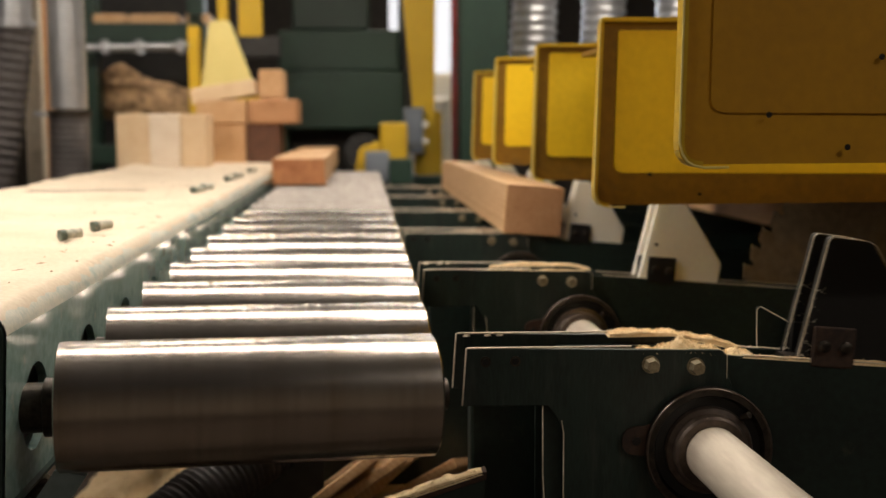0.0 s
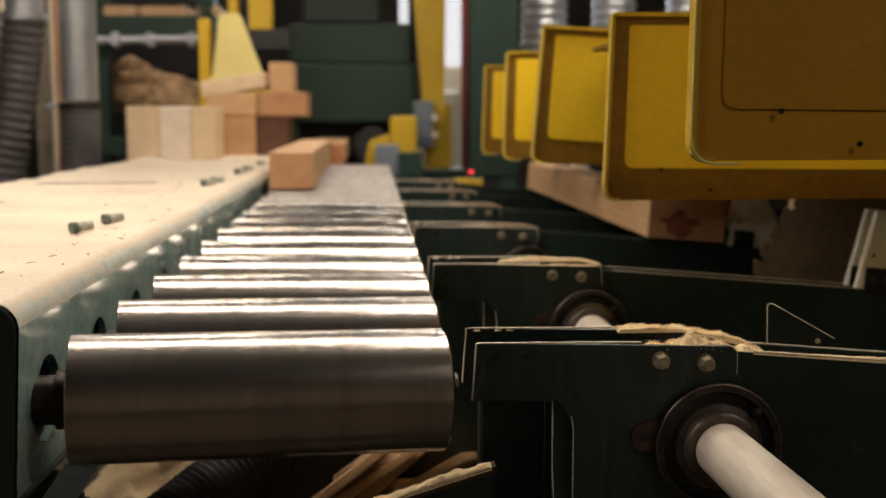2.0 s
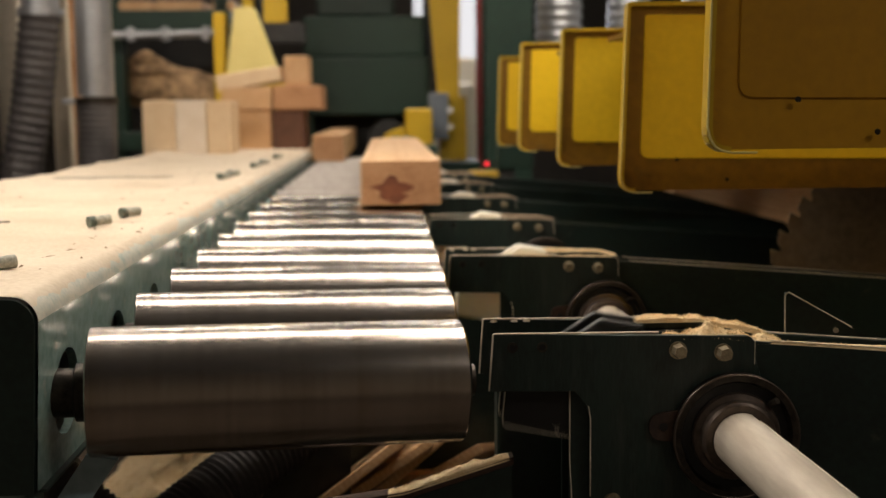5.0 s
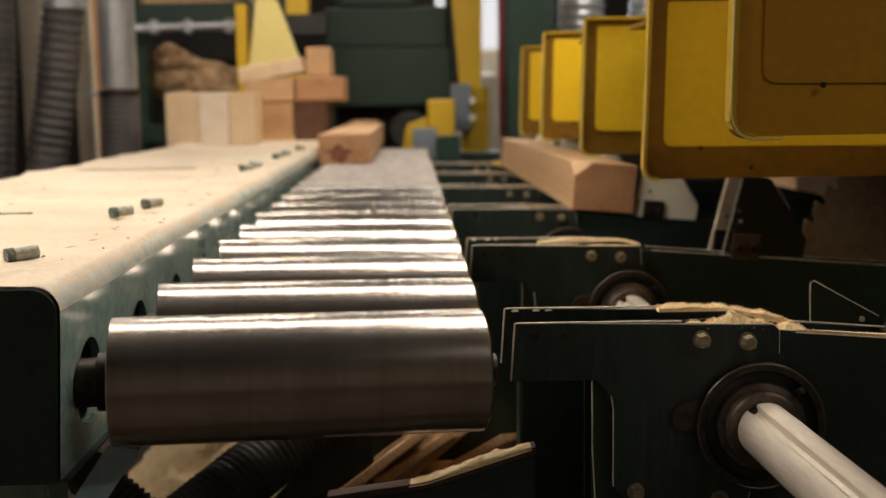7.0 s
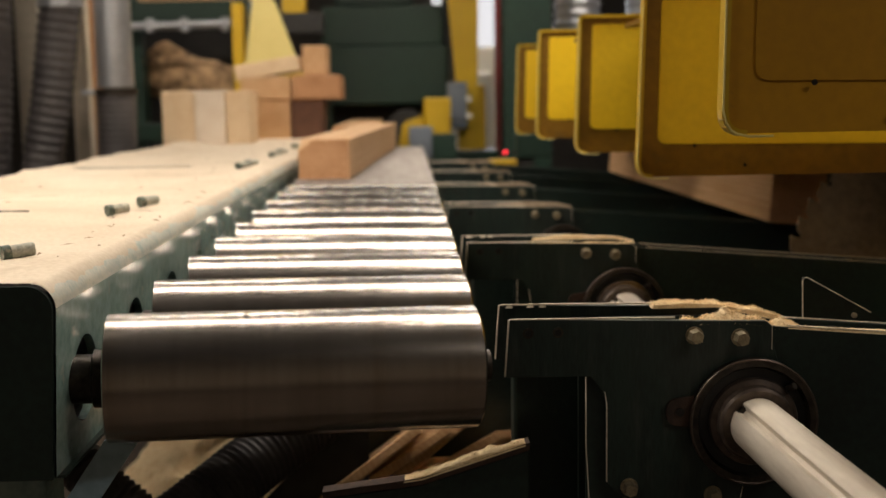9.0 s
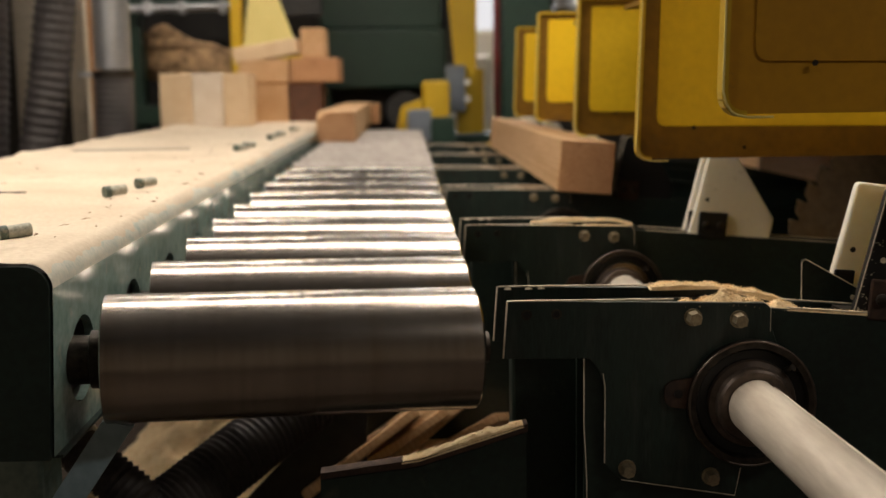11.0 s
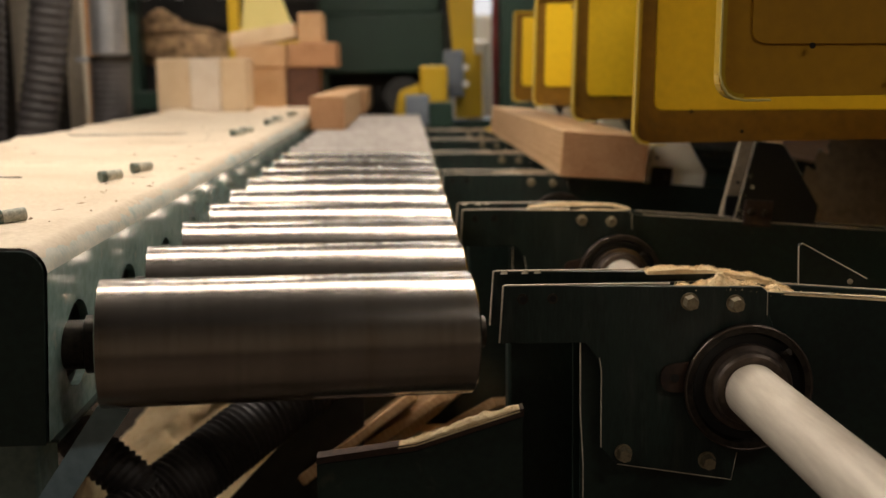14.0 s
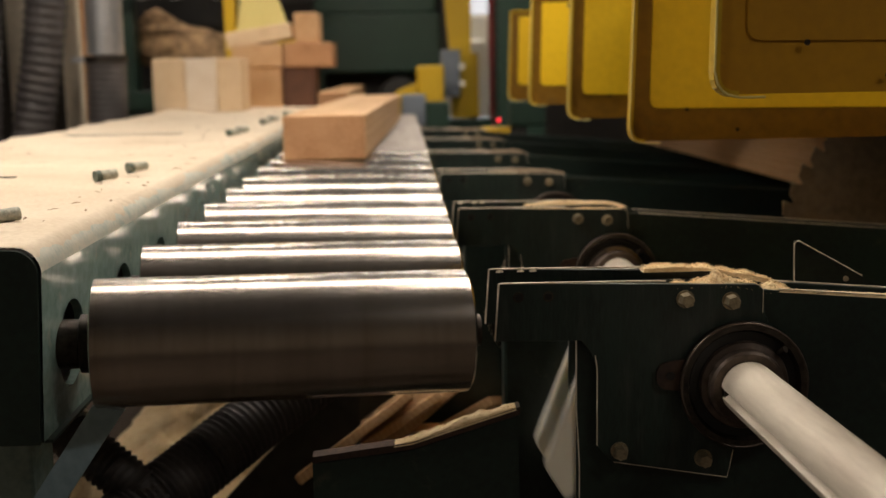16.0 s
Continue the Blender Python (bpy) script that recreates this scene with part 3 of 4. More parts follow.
    bm = prism(B(), rounded([(0.508, -0.055), (0.508, -0.09), (0.548, -0.094), (0.548, -0.05)], [0.016, 0.016, 0, 0]), -0.006, 0.0)
    part("bearing_ear", bm, RUST, a, "rusty bearing ear")
    part("ear_hole", cyl(B(), (0.527, -0.0065, -0.072), (0.527, -0.0075, -0.072), 0.006, seg=16), BLACK, a)
    for x, z in ((0.547, 0.034), (0.61, 0.030)):
        bolt(a, x, 0, z)
    for x, z in ((0.458, -0.178), (0.575, -0.192)):
        bolt(a, x, 0, z, 0.0108)
    for x in (0.319, 0.360):
        part("hole_rim", lathe(B(), [(0.0045, -0.0008), (0.0075, -0.0008), (0.0075, 0.0)], "Y", (x, 0, 0.042), 20), DARKSTEEL, a)
        part("bolt_hole", cyl(B(), (x, -0.0002, 0.042), (x, -0.0012, 0.042), 0.0045, seg=14), BLACK, a)
    for x in (0.302, 0.332, 0.35):
        part("rivet", cyl(B(), (x, 0.098, 0.0605), (x, 0.098, 0.0645), 0.008, 0.006, seg=12), EDGE, a)
    # chain lying between the plates
    bm = B()
    n = 44
    for k in range(n):
        s = 0.03 + k * RUN / n
        px, pz = CX + RS * math.sin(radians(SLOPE)) + s * math.cos(radians(SLOPE)), CZ + RS * math.cos(radians(SLOPE)) - s * math.sin(radians(SLOPE)) - 0.014
        box(bm, px - 0.026, px + 0.026, 0.034 if k % 2 else 0.039, 0.040 if k % 2 else 0.045, pz - 0.012, pz + 0.012)
        box(bm, px - 0.026, px + 0.026, 0.066 if k % 2 else 0.061, 0.072 if k % 2 else 0.067, pz - 0.012, pz + 0.012)
    part("chain", bm, DARKSTEEL, a, "oily roller chain between the plates")
    bm = cyl(B(), (CX, 0.03, CZ), (CX, 0.075, CZ), 0.1, seg=24)
    part("sprocket", bm, DARKSTEEL, a)
    part("sprocket", cyl(B(), (TX, 0.03, TZ), (TX, 0.075, TZ), 0.1, seg=24), DARKSTEEL, a)
    others = []
    for k in range(1, NARMS):
        others.append(copy_thing(a, pose(k * SKEW, AY + k * AP, 0)))
    for o in (a, others[0]):
        for yb in (0.0115, 0.0815):
            bare_edge(o, [(0.68, 0.049 - 0.08 * sl), (2.4, 0.049 - 1.8 * sl)], yb + 0.0005, 0.001)
    # dust: a thick ridge on the first arm, thin ones on the others
    bm = heap(B(), 0.505, 0.70, 0.076, 0.106, 0.062, 0.009, 0.002, 1.0, 0.35, 1.3)
    for v in bm.verts:
        v.co.z -= max(0, v.co.x - 0.6) * 0.24
    part("dust_ridge", crumbs(bm, 1700, 0.0022), SAWDUST, a, "loose sawdust on the plate edge")
    bm = heap(B(), 0.532, 0.655, 0.001, 0.04, 0.049, 0.020, 0.002, 2.0, 0.42, 1.2)
    for v in bm.verts:
        v.co.z -= max(0, v.co.x - 0.6) * 0.1
    part("dust_ridge", crumbs(bm, 2200, 0.0026, 2), SAWDUST, a, "heaped sawdust on the plate edge")
    bm = heap(B(), 0.63, 0.70, 0.012, 0.045, 0.037, 0.013, 0.002, 12.0, 0.4, 1.2)
    part("dust_ridge", crumbs(bm, 900, 0.0022, 12), SAWDUST, a, "loose sawdust in the corner of the plates")
    bm = heap(B(), 0.68, 1.5, 0.0105, 0.0195, 0.0, 0.0045, 0.004, 3.0, 0.25)
    for v in bm.verts:
        v.co.z += 0.0485 - (v.co.x - 0.6) * sl
    part("dust_ridge", crumbs(bm, 900, 0.0015, 3), SAWDUST, a, "thin sawdust line on the beam edge")
    # Dust on the arms farther back is a darker grey-brown
    old = material("grey_brown_dust", (0.36, 0.28, 0.19), (0.2, 0.15, 0.10), 0.9, 0.0, 40, 300, bump=0.6)
    for k, o in enumerate(others):
        bm = heap(B(), 0.44, 0.67, 0.084, 0.102, 0.057, 0.007, 0.003, 5.0 + k, 0.3)
        for v in bm.verts:
            v.co.z -= max(0, v.co.x - 0.62) * 0.2
        part("dust_ridge", crumbs(bm, 260, 0.0015, 20 + k), old if k else SAWDUST, o, "thin sawdust on the plate edge")
        part("dust_ridge", crumbs(heap(B(), 0.33, 0.645, 0.0, 0.012, 0.0545, 0.004, 0.003, 8.0 + k, 0.3), 220, 0.0012, 40 + k), old if k else SAWDUST, o, "thin sawdust on the plate edge")
    fp = thing("fence_plate", "dark triangular steel plate with bare edges beside the chain", "plate", (0.032, AY, -0.013))
    part("plate", prism(B(), rounded([(0.70, 0.02), (0.698, 0.108), (0.707, 0.108), (0.84, 0.03), (0.84, 0.0)], [0, 0.004, 0.004, 0, 0]), 0.0995, 0.1035), GREENDARK, fp)
    bare_edge(fp, [(0.7, 0.04), (0.6985, 0.104), (0.704, 0.1085), (0.8, 0.0545)], 0.0995, 0.0009)
    part("corner_dust", crumbs(heap(B(), 0.672, 0.7, 0.082, 0.1, 0.035, 0.014, 0.002, 6.0, 0.4), 300, 0.0015, 6), SAWDUST, fp, "sawdust packed against the plate")
    part("rivet", cyl(B(), (0.775, 0.099, 0.051), (0.775, 0.096, 0.051), 0.004, seg=10), EDGE, fp)


LUG_OUT = [(0.012, 0.0), (0.041, 0.180), (0.102, 0.177), (0.194, 0.048), (0.187, -0.010)]


def lug(near, far, label, back=0.123):
    """Two upright plates on one chain shoe, bored near the front edge."""
    g = thing("chain_lug", label, "lug", group="chain lugs")
    for y0, mat in ((0.016, near), (back, far)):
        p = part("lug_plate", prism(B(), rounded(LUG_OUT, [0.002, 0.008, 0.010, 0.006, 0.002]), y0, y0 + 0.017, 0.0035), mat, g)
        if far is not BLACK:
            part("bore", cyl(B(), (0.045, y0 - 0.0006, 0.080), (0.045, y0 + 0.002, 0.080), 0.0042, seg=14), EDGE if mat is BLACK else BLACK, p)
        if mat is BLACK:
            bare_edge(p, [(0.013, 0.006), (0.0405, 0.174), (0.046, 0.1795)], y0 + 0.001, 0.0009)
            bare_edge(p, [(0.046, 0.1795), (0.098, 0.1765), (0.109, 0.171), (0.15, 0.112)], y0 + 0.001, 0.0006)
            rnd, bm = random.Random(5), B()
            for _ in range(26):
                z = 0.01 + 0.1 * rnd.random() ** 1.5
                x = 0.0145 + z * 0.161 + 0.012 * rnd.random() ** 2
                cyl(bm, (x, y0 - 0.0004, z), (x, y0 + 0.001, z), rnd.uniform(0.0004, 0.0013), seg=6)
            part("scuff", bm, EDGE, p, "pale scuffs along the front edge")
    br = part("bracket", box(B(), 0.030, 0.092, 0.009, 0.0155, -0.004, 0.054, 0.003), RUST if near is BLACK else BLACK, g, "dark steel mounting bracket")
    for x in (0.046, 0.077):
        part("bracket_bolt", lathe(B(), [(0.0, 0.003), (0.006, 0.003), (0.0085, 0.005), (0.0085, 0.010)], "Y", (x, 0, 0.026), 16), DARKSTEEL, br, smooth=40)
    part("inner_bracket", box(B(), 0.020, 0.05, back - 0.0065, back - 0.0005, -0.004, 0.05, 0.002), BLACK, g)
    part("shoe", box(B(), 0.0, 0.12, 0.034, 0.066, -0.02, 0.006), DARKSTEEL, g)
    part("tie_bar", cyl(B(), (0.07, 0.033, 0.034), (0.07, back, 0.034), 0.008, seg=14), DARKSTEEL, g)
    return g


def drive_shaft():
    s = thing("drive_shaft", "pale ground steel drive shaft with a keyway", "shaft", (BX, 0, BZ))
    n, r, y0, y1 = 64, 0.0378, AY - 1.0, AY + NARMS * AP
    bm = B()
    prof = []
    for k in range(n):
        t = 2 * math.pi * k / n
        q = r - (0.009 if k in (0, 1, 2) else 0)
        prof.append((q * math.cos(t), q * math.sin(t)))
    va = [bm.verts.new((x, y0, z)) for x, z in prof]
    vb = [bm.verts.new((x, y1, z)) for x, z in prof]
    for k in range(n):
        bm.faces.new((va[k], va[(k + 1) % n], vb[(k + 1) % n], vb[k]))
    bm.faces.new(va), bm.faces.new(vb)
    part("bar", bm, SHAFT, s, smooth=35)
    for k in range(NARMS):
        y = AY + k * AP - 0.03
        part("key", box(B(), 0.018, 0.034, y - 0.004, y + 0.02, -0.002, 0.012), DARKSTEEL, s, "dark steel key in the shaft")
    return s


# ---- saws and guards
SAWS = []


def saw_station(k, x, y, z, lift, back=0.046, across=0.9, r=0.28):
    g = thing("trim_saw", "trim saw under a yellow painted steel guard", "saw", (x, y, z), "trim saws")
    w, h = 1.3, 0.36 if k else 0.62
    out = rounded([(0, 0), (0.012, h), (w, h), (w, 0)], [0.028, 0.006, 0, 0])
    # Border plates are darker than the panels; the first guard has one tone
    part("back_plate", prism(B(), out, 0.0, 0.012), MUSTARD if k else MUSTARDB, g, "mustard border plate")
    panel = rounded([(0.038, 0.063), (0.045, h - 0.02), (w - 0.1, h - 0.02), (w - 0.1, 0.05)], [0.02, 0.008, 0, 0])
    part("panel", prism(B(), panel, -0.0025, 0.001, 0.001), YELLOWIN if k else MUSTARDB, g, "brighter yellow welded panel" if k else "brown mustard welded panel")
    rim = B()
    o = [Vector(p) for p in out]
    for a, b in zip(o, o[1:]):
        d = (b - a)
        if d.length < 1e-6:
            continue
        nrm = Vector((d.y, -d.x)).normalized() * 0.004
        q = [a + nrm, b + nrm, b - nrm, a - nrm]
        vs0, vs1 = [rim.verts.new((p.x, -0.010, p.y)) for p in q], [rim.verts.new((p.x, 0.012, p.y)) for p in q]
        for i in range(4):
            rim.faces.new((vs0[i], vs0[(i + 1) % 4], vs1[(i + 1) % 4], vs1[i]))
        rim.faces.new(vs0), rim.faces.new(vs1)
    part("rim", rim, YELLOW, g, "folded yellow rim with worn edge")
    part("rear_plate", prism(B(), [(px + 0.13, pz + 0.01) for px, pz in out], 0.08, 0.09), YELLOW, g)
    # Hidden hood plates, added to keep lamp light off the timbers behind
    if k:
        bm = prism(B(), [(0.07, h - 0.04), (0.07, h - 0.03), (0.19, h - 0.03), (0.19, h - 0.04)], 0.0125, 0.5)
        part("hood", prism(bm, [(0.19, h - 0.04), (0.19, h - 0.03), (w + 1.3, h - 0.03), (w + 1.3, h - 0.04)], 0.0125, 0.815), MUSTARD, g, "unseen hood plate added to shade the timber path")
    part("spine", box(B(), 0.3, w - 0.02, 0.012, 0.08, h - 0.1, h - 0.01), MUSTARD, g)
    worn = bare_edge(g, [(0.06, -0.0035), (0.0285, -0.0035), (0.016, -0.001), (0.008, 0.004), (0.002, 0.013), (-0.002, 0.028), (0.0085, h)], -0.0105, 0.0015)
    worn.data.materials[0] = YELLOWPALE
    for bx, bz in ((0.11, 0.06), (0.21, 0.02), (0.25, 0.13)):
        part("chip", cyl(B(), (bx, -0.0065, bz), (bx, -0.0075, bz), 0.004, seg=7), DARKSTEEL, g, "dark paint chip")
    # blade
    n = 54 if r > 0.3 else 36
    pts, tips = [], B()
    for i in range(n):
        t, dt = 2 * math.pi * i / n, 2 * math.pi / n
        for f, q in ((0.0, r), (0.10, r - 0.001), (0.62, r - 0.008), (0.78, r - 0.022), (0.93, r - 0.024)):
            pts.append((q * math.cos(t + f * dt), q * math.sin(t + f * dt)))
        c, e, d = math.cos(t), math.sin(t), Vector((-math.sin(t), 0, math.cos(t)))
        a, b = Vector(((r + 0.001) * c, 0, (r + 0.001) * e)), Vector(((r - 0.011) * c, 0, (r - 0.011) * e))
        v0 = [tips.verts.new(p + Vector((0, -0.0032, 0))) for p in (a - d * 0.0015, b - d * 0.0015, b + d * 0.003, a + d * 0.005)]
        v1 = [tips.verts.new(v.co + Vector((0, 0.0064, 0))) for v in v0]
        tips.faces.new(v0), tips.faces.new(v1[::-1])
        for q in range(4):
            tips.faces.new((v0[q], v0[(q + 1) % 4], v1[(q + 1) % 4], v1[q]))
    bl = part("blade", prism(B(), pts, -0.002, 0.002), BLADE, g, "brown stained toothed saw blade")
    tagged(part("tooth_tips", tips, BOLT, bl, "pale hard-metal tooth tips"), kind="stuff")
    bl.location = (across, back, -lift)
    part("collar", lathe(B(), [(0.0, -0.02), (0.07, -0.02), (0.08, -0.0025)], "Y", seg=32), DARKSTEEL, bl)
    part("arbor", cyl(B(), (0, 0, 0), (0, 0.3, 0), 0.025, seg=20), DARKSTEEL, bl)
    SAWS.append(g)
    part("hanger", box(B(), w - 0.14, w - 0.06, 0.02, 0.07, h - 0.05, 5 - z), GREENDARK, g, "dark steel hanger")


def saws():
    G = [(0.543, -0.12, 0.312), (0.609, 0.71, 0.207), (0.612, 1.545, 0.220), (0.602, 2.38, 0.237), (0.61, 3.21, 0.233)]
    for k, (x, y, z) in enumerate(G):
        if k == 1:  # the one lowered blade, well behind its guard
            saw_station(k, x, y, z, 0.329, 0.49, 0.878, 0.43)
        else:
            saw_station(k, x, y, z, -0.32)


# ---- timbers
def timber(label, mat, w, h, length, end=None, stain=False, chip=False):
    t = thing("timber", label, "timber", group="sawn timbers")
    bm, e = box(B(), 0, w, 0, length, 0, h, 0.004, 2), 0.0035
    face = [(e, e), (w - e, e), (w - e, h - e), (e, h - e)]
    if chip:  # a corner split off the near end
        cut = bmesh.ops.bisect_plane(bm, geom=bm.verts[:] + bm.edges[:] + bm.faces[:], plane_co=(0, 0, h - 0.042), plane_no=Vector((-1 / 0.055, -1 / 0.09, 1 / 0.042)), clear_outer=True)
        bmesh.ops.edgeloop_fill(bm, edges=[c for c in cut["geom_cut"] if isinstance(c, bmesh.types.BMEdge)])
        face = face[:3] + [(0.053, h - e), (e, h - 0.043)]
    part("beam", bm, mat, t)
    part("end_face", prism(B(), face, -0.0015, 0.002), end or FIREND, t, "end grain with growth rings")
    if stain:
        blob = [(w * 0.4 + 0.05 * math.cos(q) * (1 + 0.28 * math.sin(5 * q) + 0.15 * math.sin(9 * q + 1)), 0.046 + 0.036 * math.sin(q) * (1 + 0.22 * math.sin(4 * q + 1))) for q in (math.pi * k / 24 for k in range(48))]
        part("stain", prism(B(), blob, -0.003, -0.001), REDEND, t, "dark red stain on the end")
    return t


# ---- far end of the hall
def block(name, label, mat, b, rz=0, ry=0, group="offcut blocks"):
    x0, x1, y0, y1, z0, z1 = b
    c = ((x0 + x1) / 2, (y0 + y1) / 2, z0)
    t = thing(name, label, "offcut", c, group)
    t.rotation_euler = (0, radians(ry), radians(rz))
    part("wood", box(B(), x0 - c[0], x1 - c[0], y0 - c[1], y1 - c[1], 0, z1 - z0, 0.006), mat, t)
    return t


def offcuts():
    block("offcut", "pale square-sawn fir offcut standing on the table", FIRPALE, (-1.10, -0.93, 4.40, 4.75, RT + 0.01, 0.45))
    block("offcut", "light fir offcut with a whitish sawn side", FIRWHITE, (-0.928, -0.775, 4.38, 4.72, RT + 0.01, 0.448))
    block("offcut", "pale fir offcut standing against a whitish one", FIRPALE, (-0.772, -0.65, 4.40, 4.72, RT + 0.01, 0.447))
    block("offcut", "brown fir offcut standing on the table", FIR, (-0.77, -0.50, 4.95, 5.3, RT + 0.01, 0.40))
    block("offcut", "fir offcut on the table, coloured dark for shade", FIRSHADED, (-0.495, -0.31, 4.95, 5.3, RT + 0.01, 0.40))
    block("offcut", "brown fir board lying on offcuts", FIR, (-0.77, -0.49, 4.92, 5.3, 0.402, 0.53))
    block("offcut", "reddish fir board lying across offcuts", FIREND, (-0.48, -0.21, 4.92, 5.35, 0.402, 0.535))
    block("offcut", "pale fir board tilted on the stack", FIRPALE, (-0.79, -0.43, 4.92, 5.2, 0.535, 0.62), ry=-9)
    block("offcut", "brown fir offcut at the top of the stack", FIR, (-0.42, -0.285, 4.95, 5.25, 0.537, 0.70))


def far_machines():
    m = thing("resaw_machine", "large dark green saw machine with flat hood", "machine")
    part("hood", box(B(), -0.44, 0.47, 7.0, 8.6, 0.37, 0.80, 0.015), GREENMACH, m, "dark green sheet hood")
    part("upper_hood", box(B(), -0.46, 0.44, 7.05, 8.6, 0.803, 1.10, 0.015), GREENMACH, m, "dark green sheet hood")
    part("cap", box(B(), -0.36, 0.22, 7.1, 8.5, 1.103, 1.9, 0.02), material("black_green", (0.01, 0.03, 0.02), None, 0.5), m)
    part("side_column", box(B(), 0.475, 0.53, 7.0, 8.5, 0.3, 1.5, 0.01), DARK, m)
    part("base", box(B(), -0.44, 0.5, 7.3, 8.6, -1.0, 0.367, 0.01), DARK, m)
    part("end_plate", box(B(), -0.48, -0.40, 7.0, 7.28, -1.0, 0.37, 0.01), GREENMACH, m)
    part("motor", lathe(B(), [(0.0, 6.85), (0.14, 6.85), (0.15, 6.9), (0.15, 7.28), (0.0, 7.28)], "Y", (0.16, 0, 0.19), 24), DARK, m, "dark round motor", 40)
    p = thing("yellow_post", "tall yellow steel post with bolted side box", "post")
    part("leaning_plate", prism(B(), [(0.40, 1.9), (0.70, 1.9), (0.665, 0.035), (0.53, 0.035), (0.53, 0.4)], 6.75, 6.82), YELLOW, p, "yellow painted plate")
    part("stiffener", box(B(), 0.67, 0.74, 6.9, 7.2, 0.032, 0.5, 0.01), YELLOW, p)
    part("control_box", box(B(), 0.45, 0.59, 6.6, 6.74, 0.19, 0.52, 0.01), GREYP, p, "blue-grey control box")
    for z in (0.28, 0.40):
        part("button", cyl(B(), (0.60, 6.6, z), (0.60, 6.57, z), 0.022, seg=14), WHITEP, p, "pale push button")
    part("foot", box(B(), 0.36, 0.82, 6.6, 7.3, -1.0, 0.03, 0.01), GREENMACH, p)
    g = thing("infeed_guard", "small yellow and grey infeed guard at the conveyor end", "guard")
    part("yellow_cover", prism(B(), rounded([(0.09, 0.04), (0.13, 0.24), (0.27, 0.29), (0.27, 0.04)], [0.01, 0.03, 0.02, 0]), 6.2, 6.5, 0.005), YELLOW, g, "yellow sheet cover")
    part("yellow_cover", box(B(), 0.275, 0.46, 6.25, 6.5, 0.1, 0.41, 0.015), YELLOW, g, "yellow sheet cover")
    part("grey_box", box(B(), 0.17, 0.33, 6.0, 6.18, 0.02, 0.22, 0.01), GREYP, g, "grey steel box")
    part("green_box", box(B(), 0.325, 0.48, 5.95, 6.15, 0.0, 0.17, 0.01), GREENMACH, g, "green steel box")
    part("stand", box(B(), 0.15, 0.5, 6.0, 6.5, -1.0, 0.015, 0.01), DARK, g)
    c = thing("steel_column", "dark green steel column of the hall frame", "column")
    part("flange", box(B(), 0.80, 1.10, 5.9, 5.93, -1.0, 5.0), GREENMACH, c)
    part("web", box(B(), 0.94, 0.96, 5.93, 6.2, -1.0, 5.0), GREENMACH, c)
    part("flange", box(B(), 0.80, 1.10, 6.2, 6.23, -1.0, 5.0), GREENMACH, c)
    f = thing("debarker_frame", "dark green frame around a dark bay", "machine frame")
    part("upright", box(B(), -2.02, -1.82, 7.2, 7.4, -1.0, 1.5, 0.01), GREENMACH, f)
    part("upright", box(B(), -1.14, -1.02, 7.2, 7.4, -1.0, 1.5, 0.01), GREENMACH, f)
    part("crossbeam", box(B(), -2.02, -1.0, 7.15, 7.4, 1.0, 1.16, 0.01), GREENMACH, f)
    part("sill", box(B(), -2.02, -1.0, 7.15, 7.4, 0.12, 0.26, 0.01), GREENMACH, f)
    part("rear_panel", box(B(), -2.1, -0.9, 8.4, 8.45, -1.0, 1.6), DARK, f)
    part("pipe", cyl(B(), (-2.0, 7.08, 0.97), (-1.1, 7.08, 0.985), 0.03, seg=16), DUCT, f, "grey pipe", 40)
    for x in (-1.75, -1.5, -1.2):
        part("clamp", box(B(), x, x + 0.05, 7.04, 7.12, 0.93, 1.03, 0.005), DUCT, f)
    lg = thing("log", "short bark-covered log end lying in the bay", "log", (-1.45, 7.7, 0.262))
    bm = B()
    cyl(bm, (-0.36, 0, 0.42), (0.36, -0.3, 0.2), 0.22, 0.15, seg=28)
    bmesh.ops.subdivide_edges(bm, edges=bm.edges[:], cuts=4, use_grid_fill=True)
    for v in bm.verts:
        v.co += Vector((1, 0.4, 1)) * 0.035 * noise.noise(v.co * 9)
    part("bark", bm, BARK, lg, smooth=70)
    for i, (x0, x1) in enumerate(((-1.86, -1.6), (-1.56, -1.22), (-1.15, -0.98))):
        block("board_end", "brown board lying on the frame top", FIR, (x0, x1, 7.2, 7.6, 1.163, 1.235), group="boards on the frame")
    y = thing("yellow_chute", "yellow steel chute with pale tapered front", "chute")
    part("post", box(B(), -0.935, -0.865, 5.8, 5.95, -0.9, 1.02, 0.008), YELLOW, y, "yellow post")
    part("tapered_plate", prism(B(), rounded([(-0.86, 0.62), (-0.53, 0.66), (-0.67, 1.05), (-0.80, 1.05)], [0.01, 0.01, 0.03, 0.03]), 5.8, 5.83, 0.004), YELLOWPALE, y, "pale yellow tapered plate")
    part("lower_plate", box(B(), -0.866, -0.5, 5.82, 5.86, 0.2, 0.66, 0.005), YELLOW, y)
    part("upper_post", box(B(), -0.68, -0.52, 6.4, 6.5, 1.0, 2.2, 0.008), YELLOW, y, "yellow post")
    part("upper_post", box(B(), -0.82, -0.75, 6.4, 6.5, 1.0, 2.2, 0.008), YELLOW, y, "yellow post")
    part("crossbar", box(B(), -0.9, -0.4, 6.38, 6.52, 0.86, 1.0, 0.008), DARK, y)
    part("leg", box(B(), -0.7, -0.6, 5.83, 5.9, -1.0, 0.2), DARK, y)


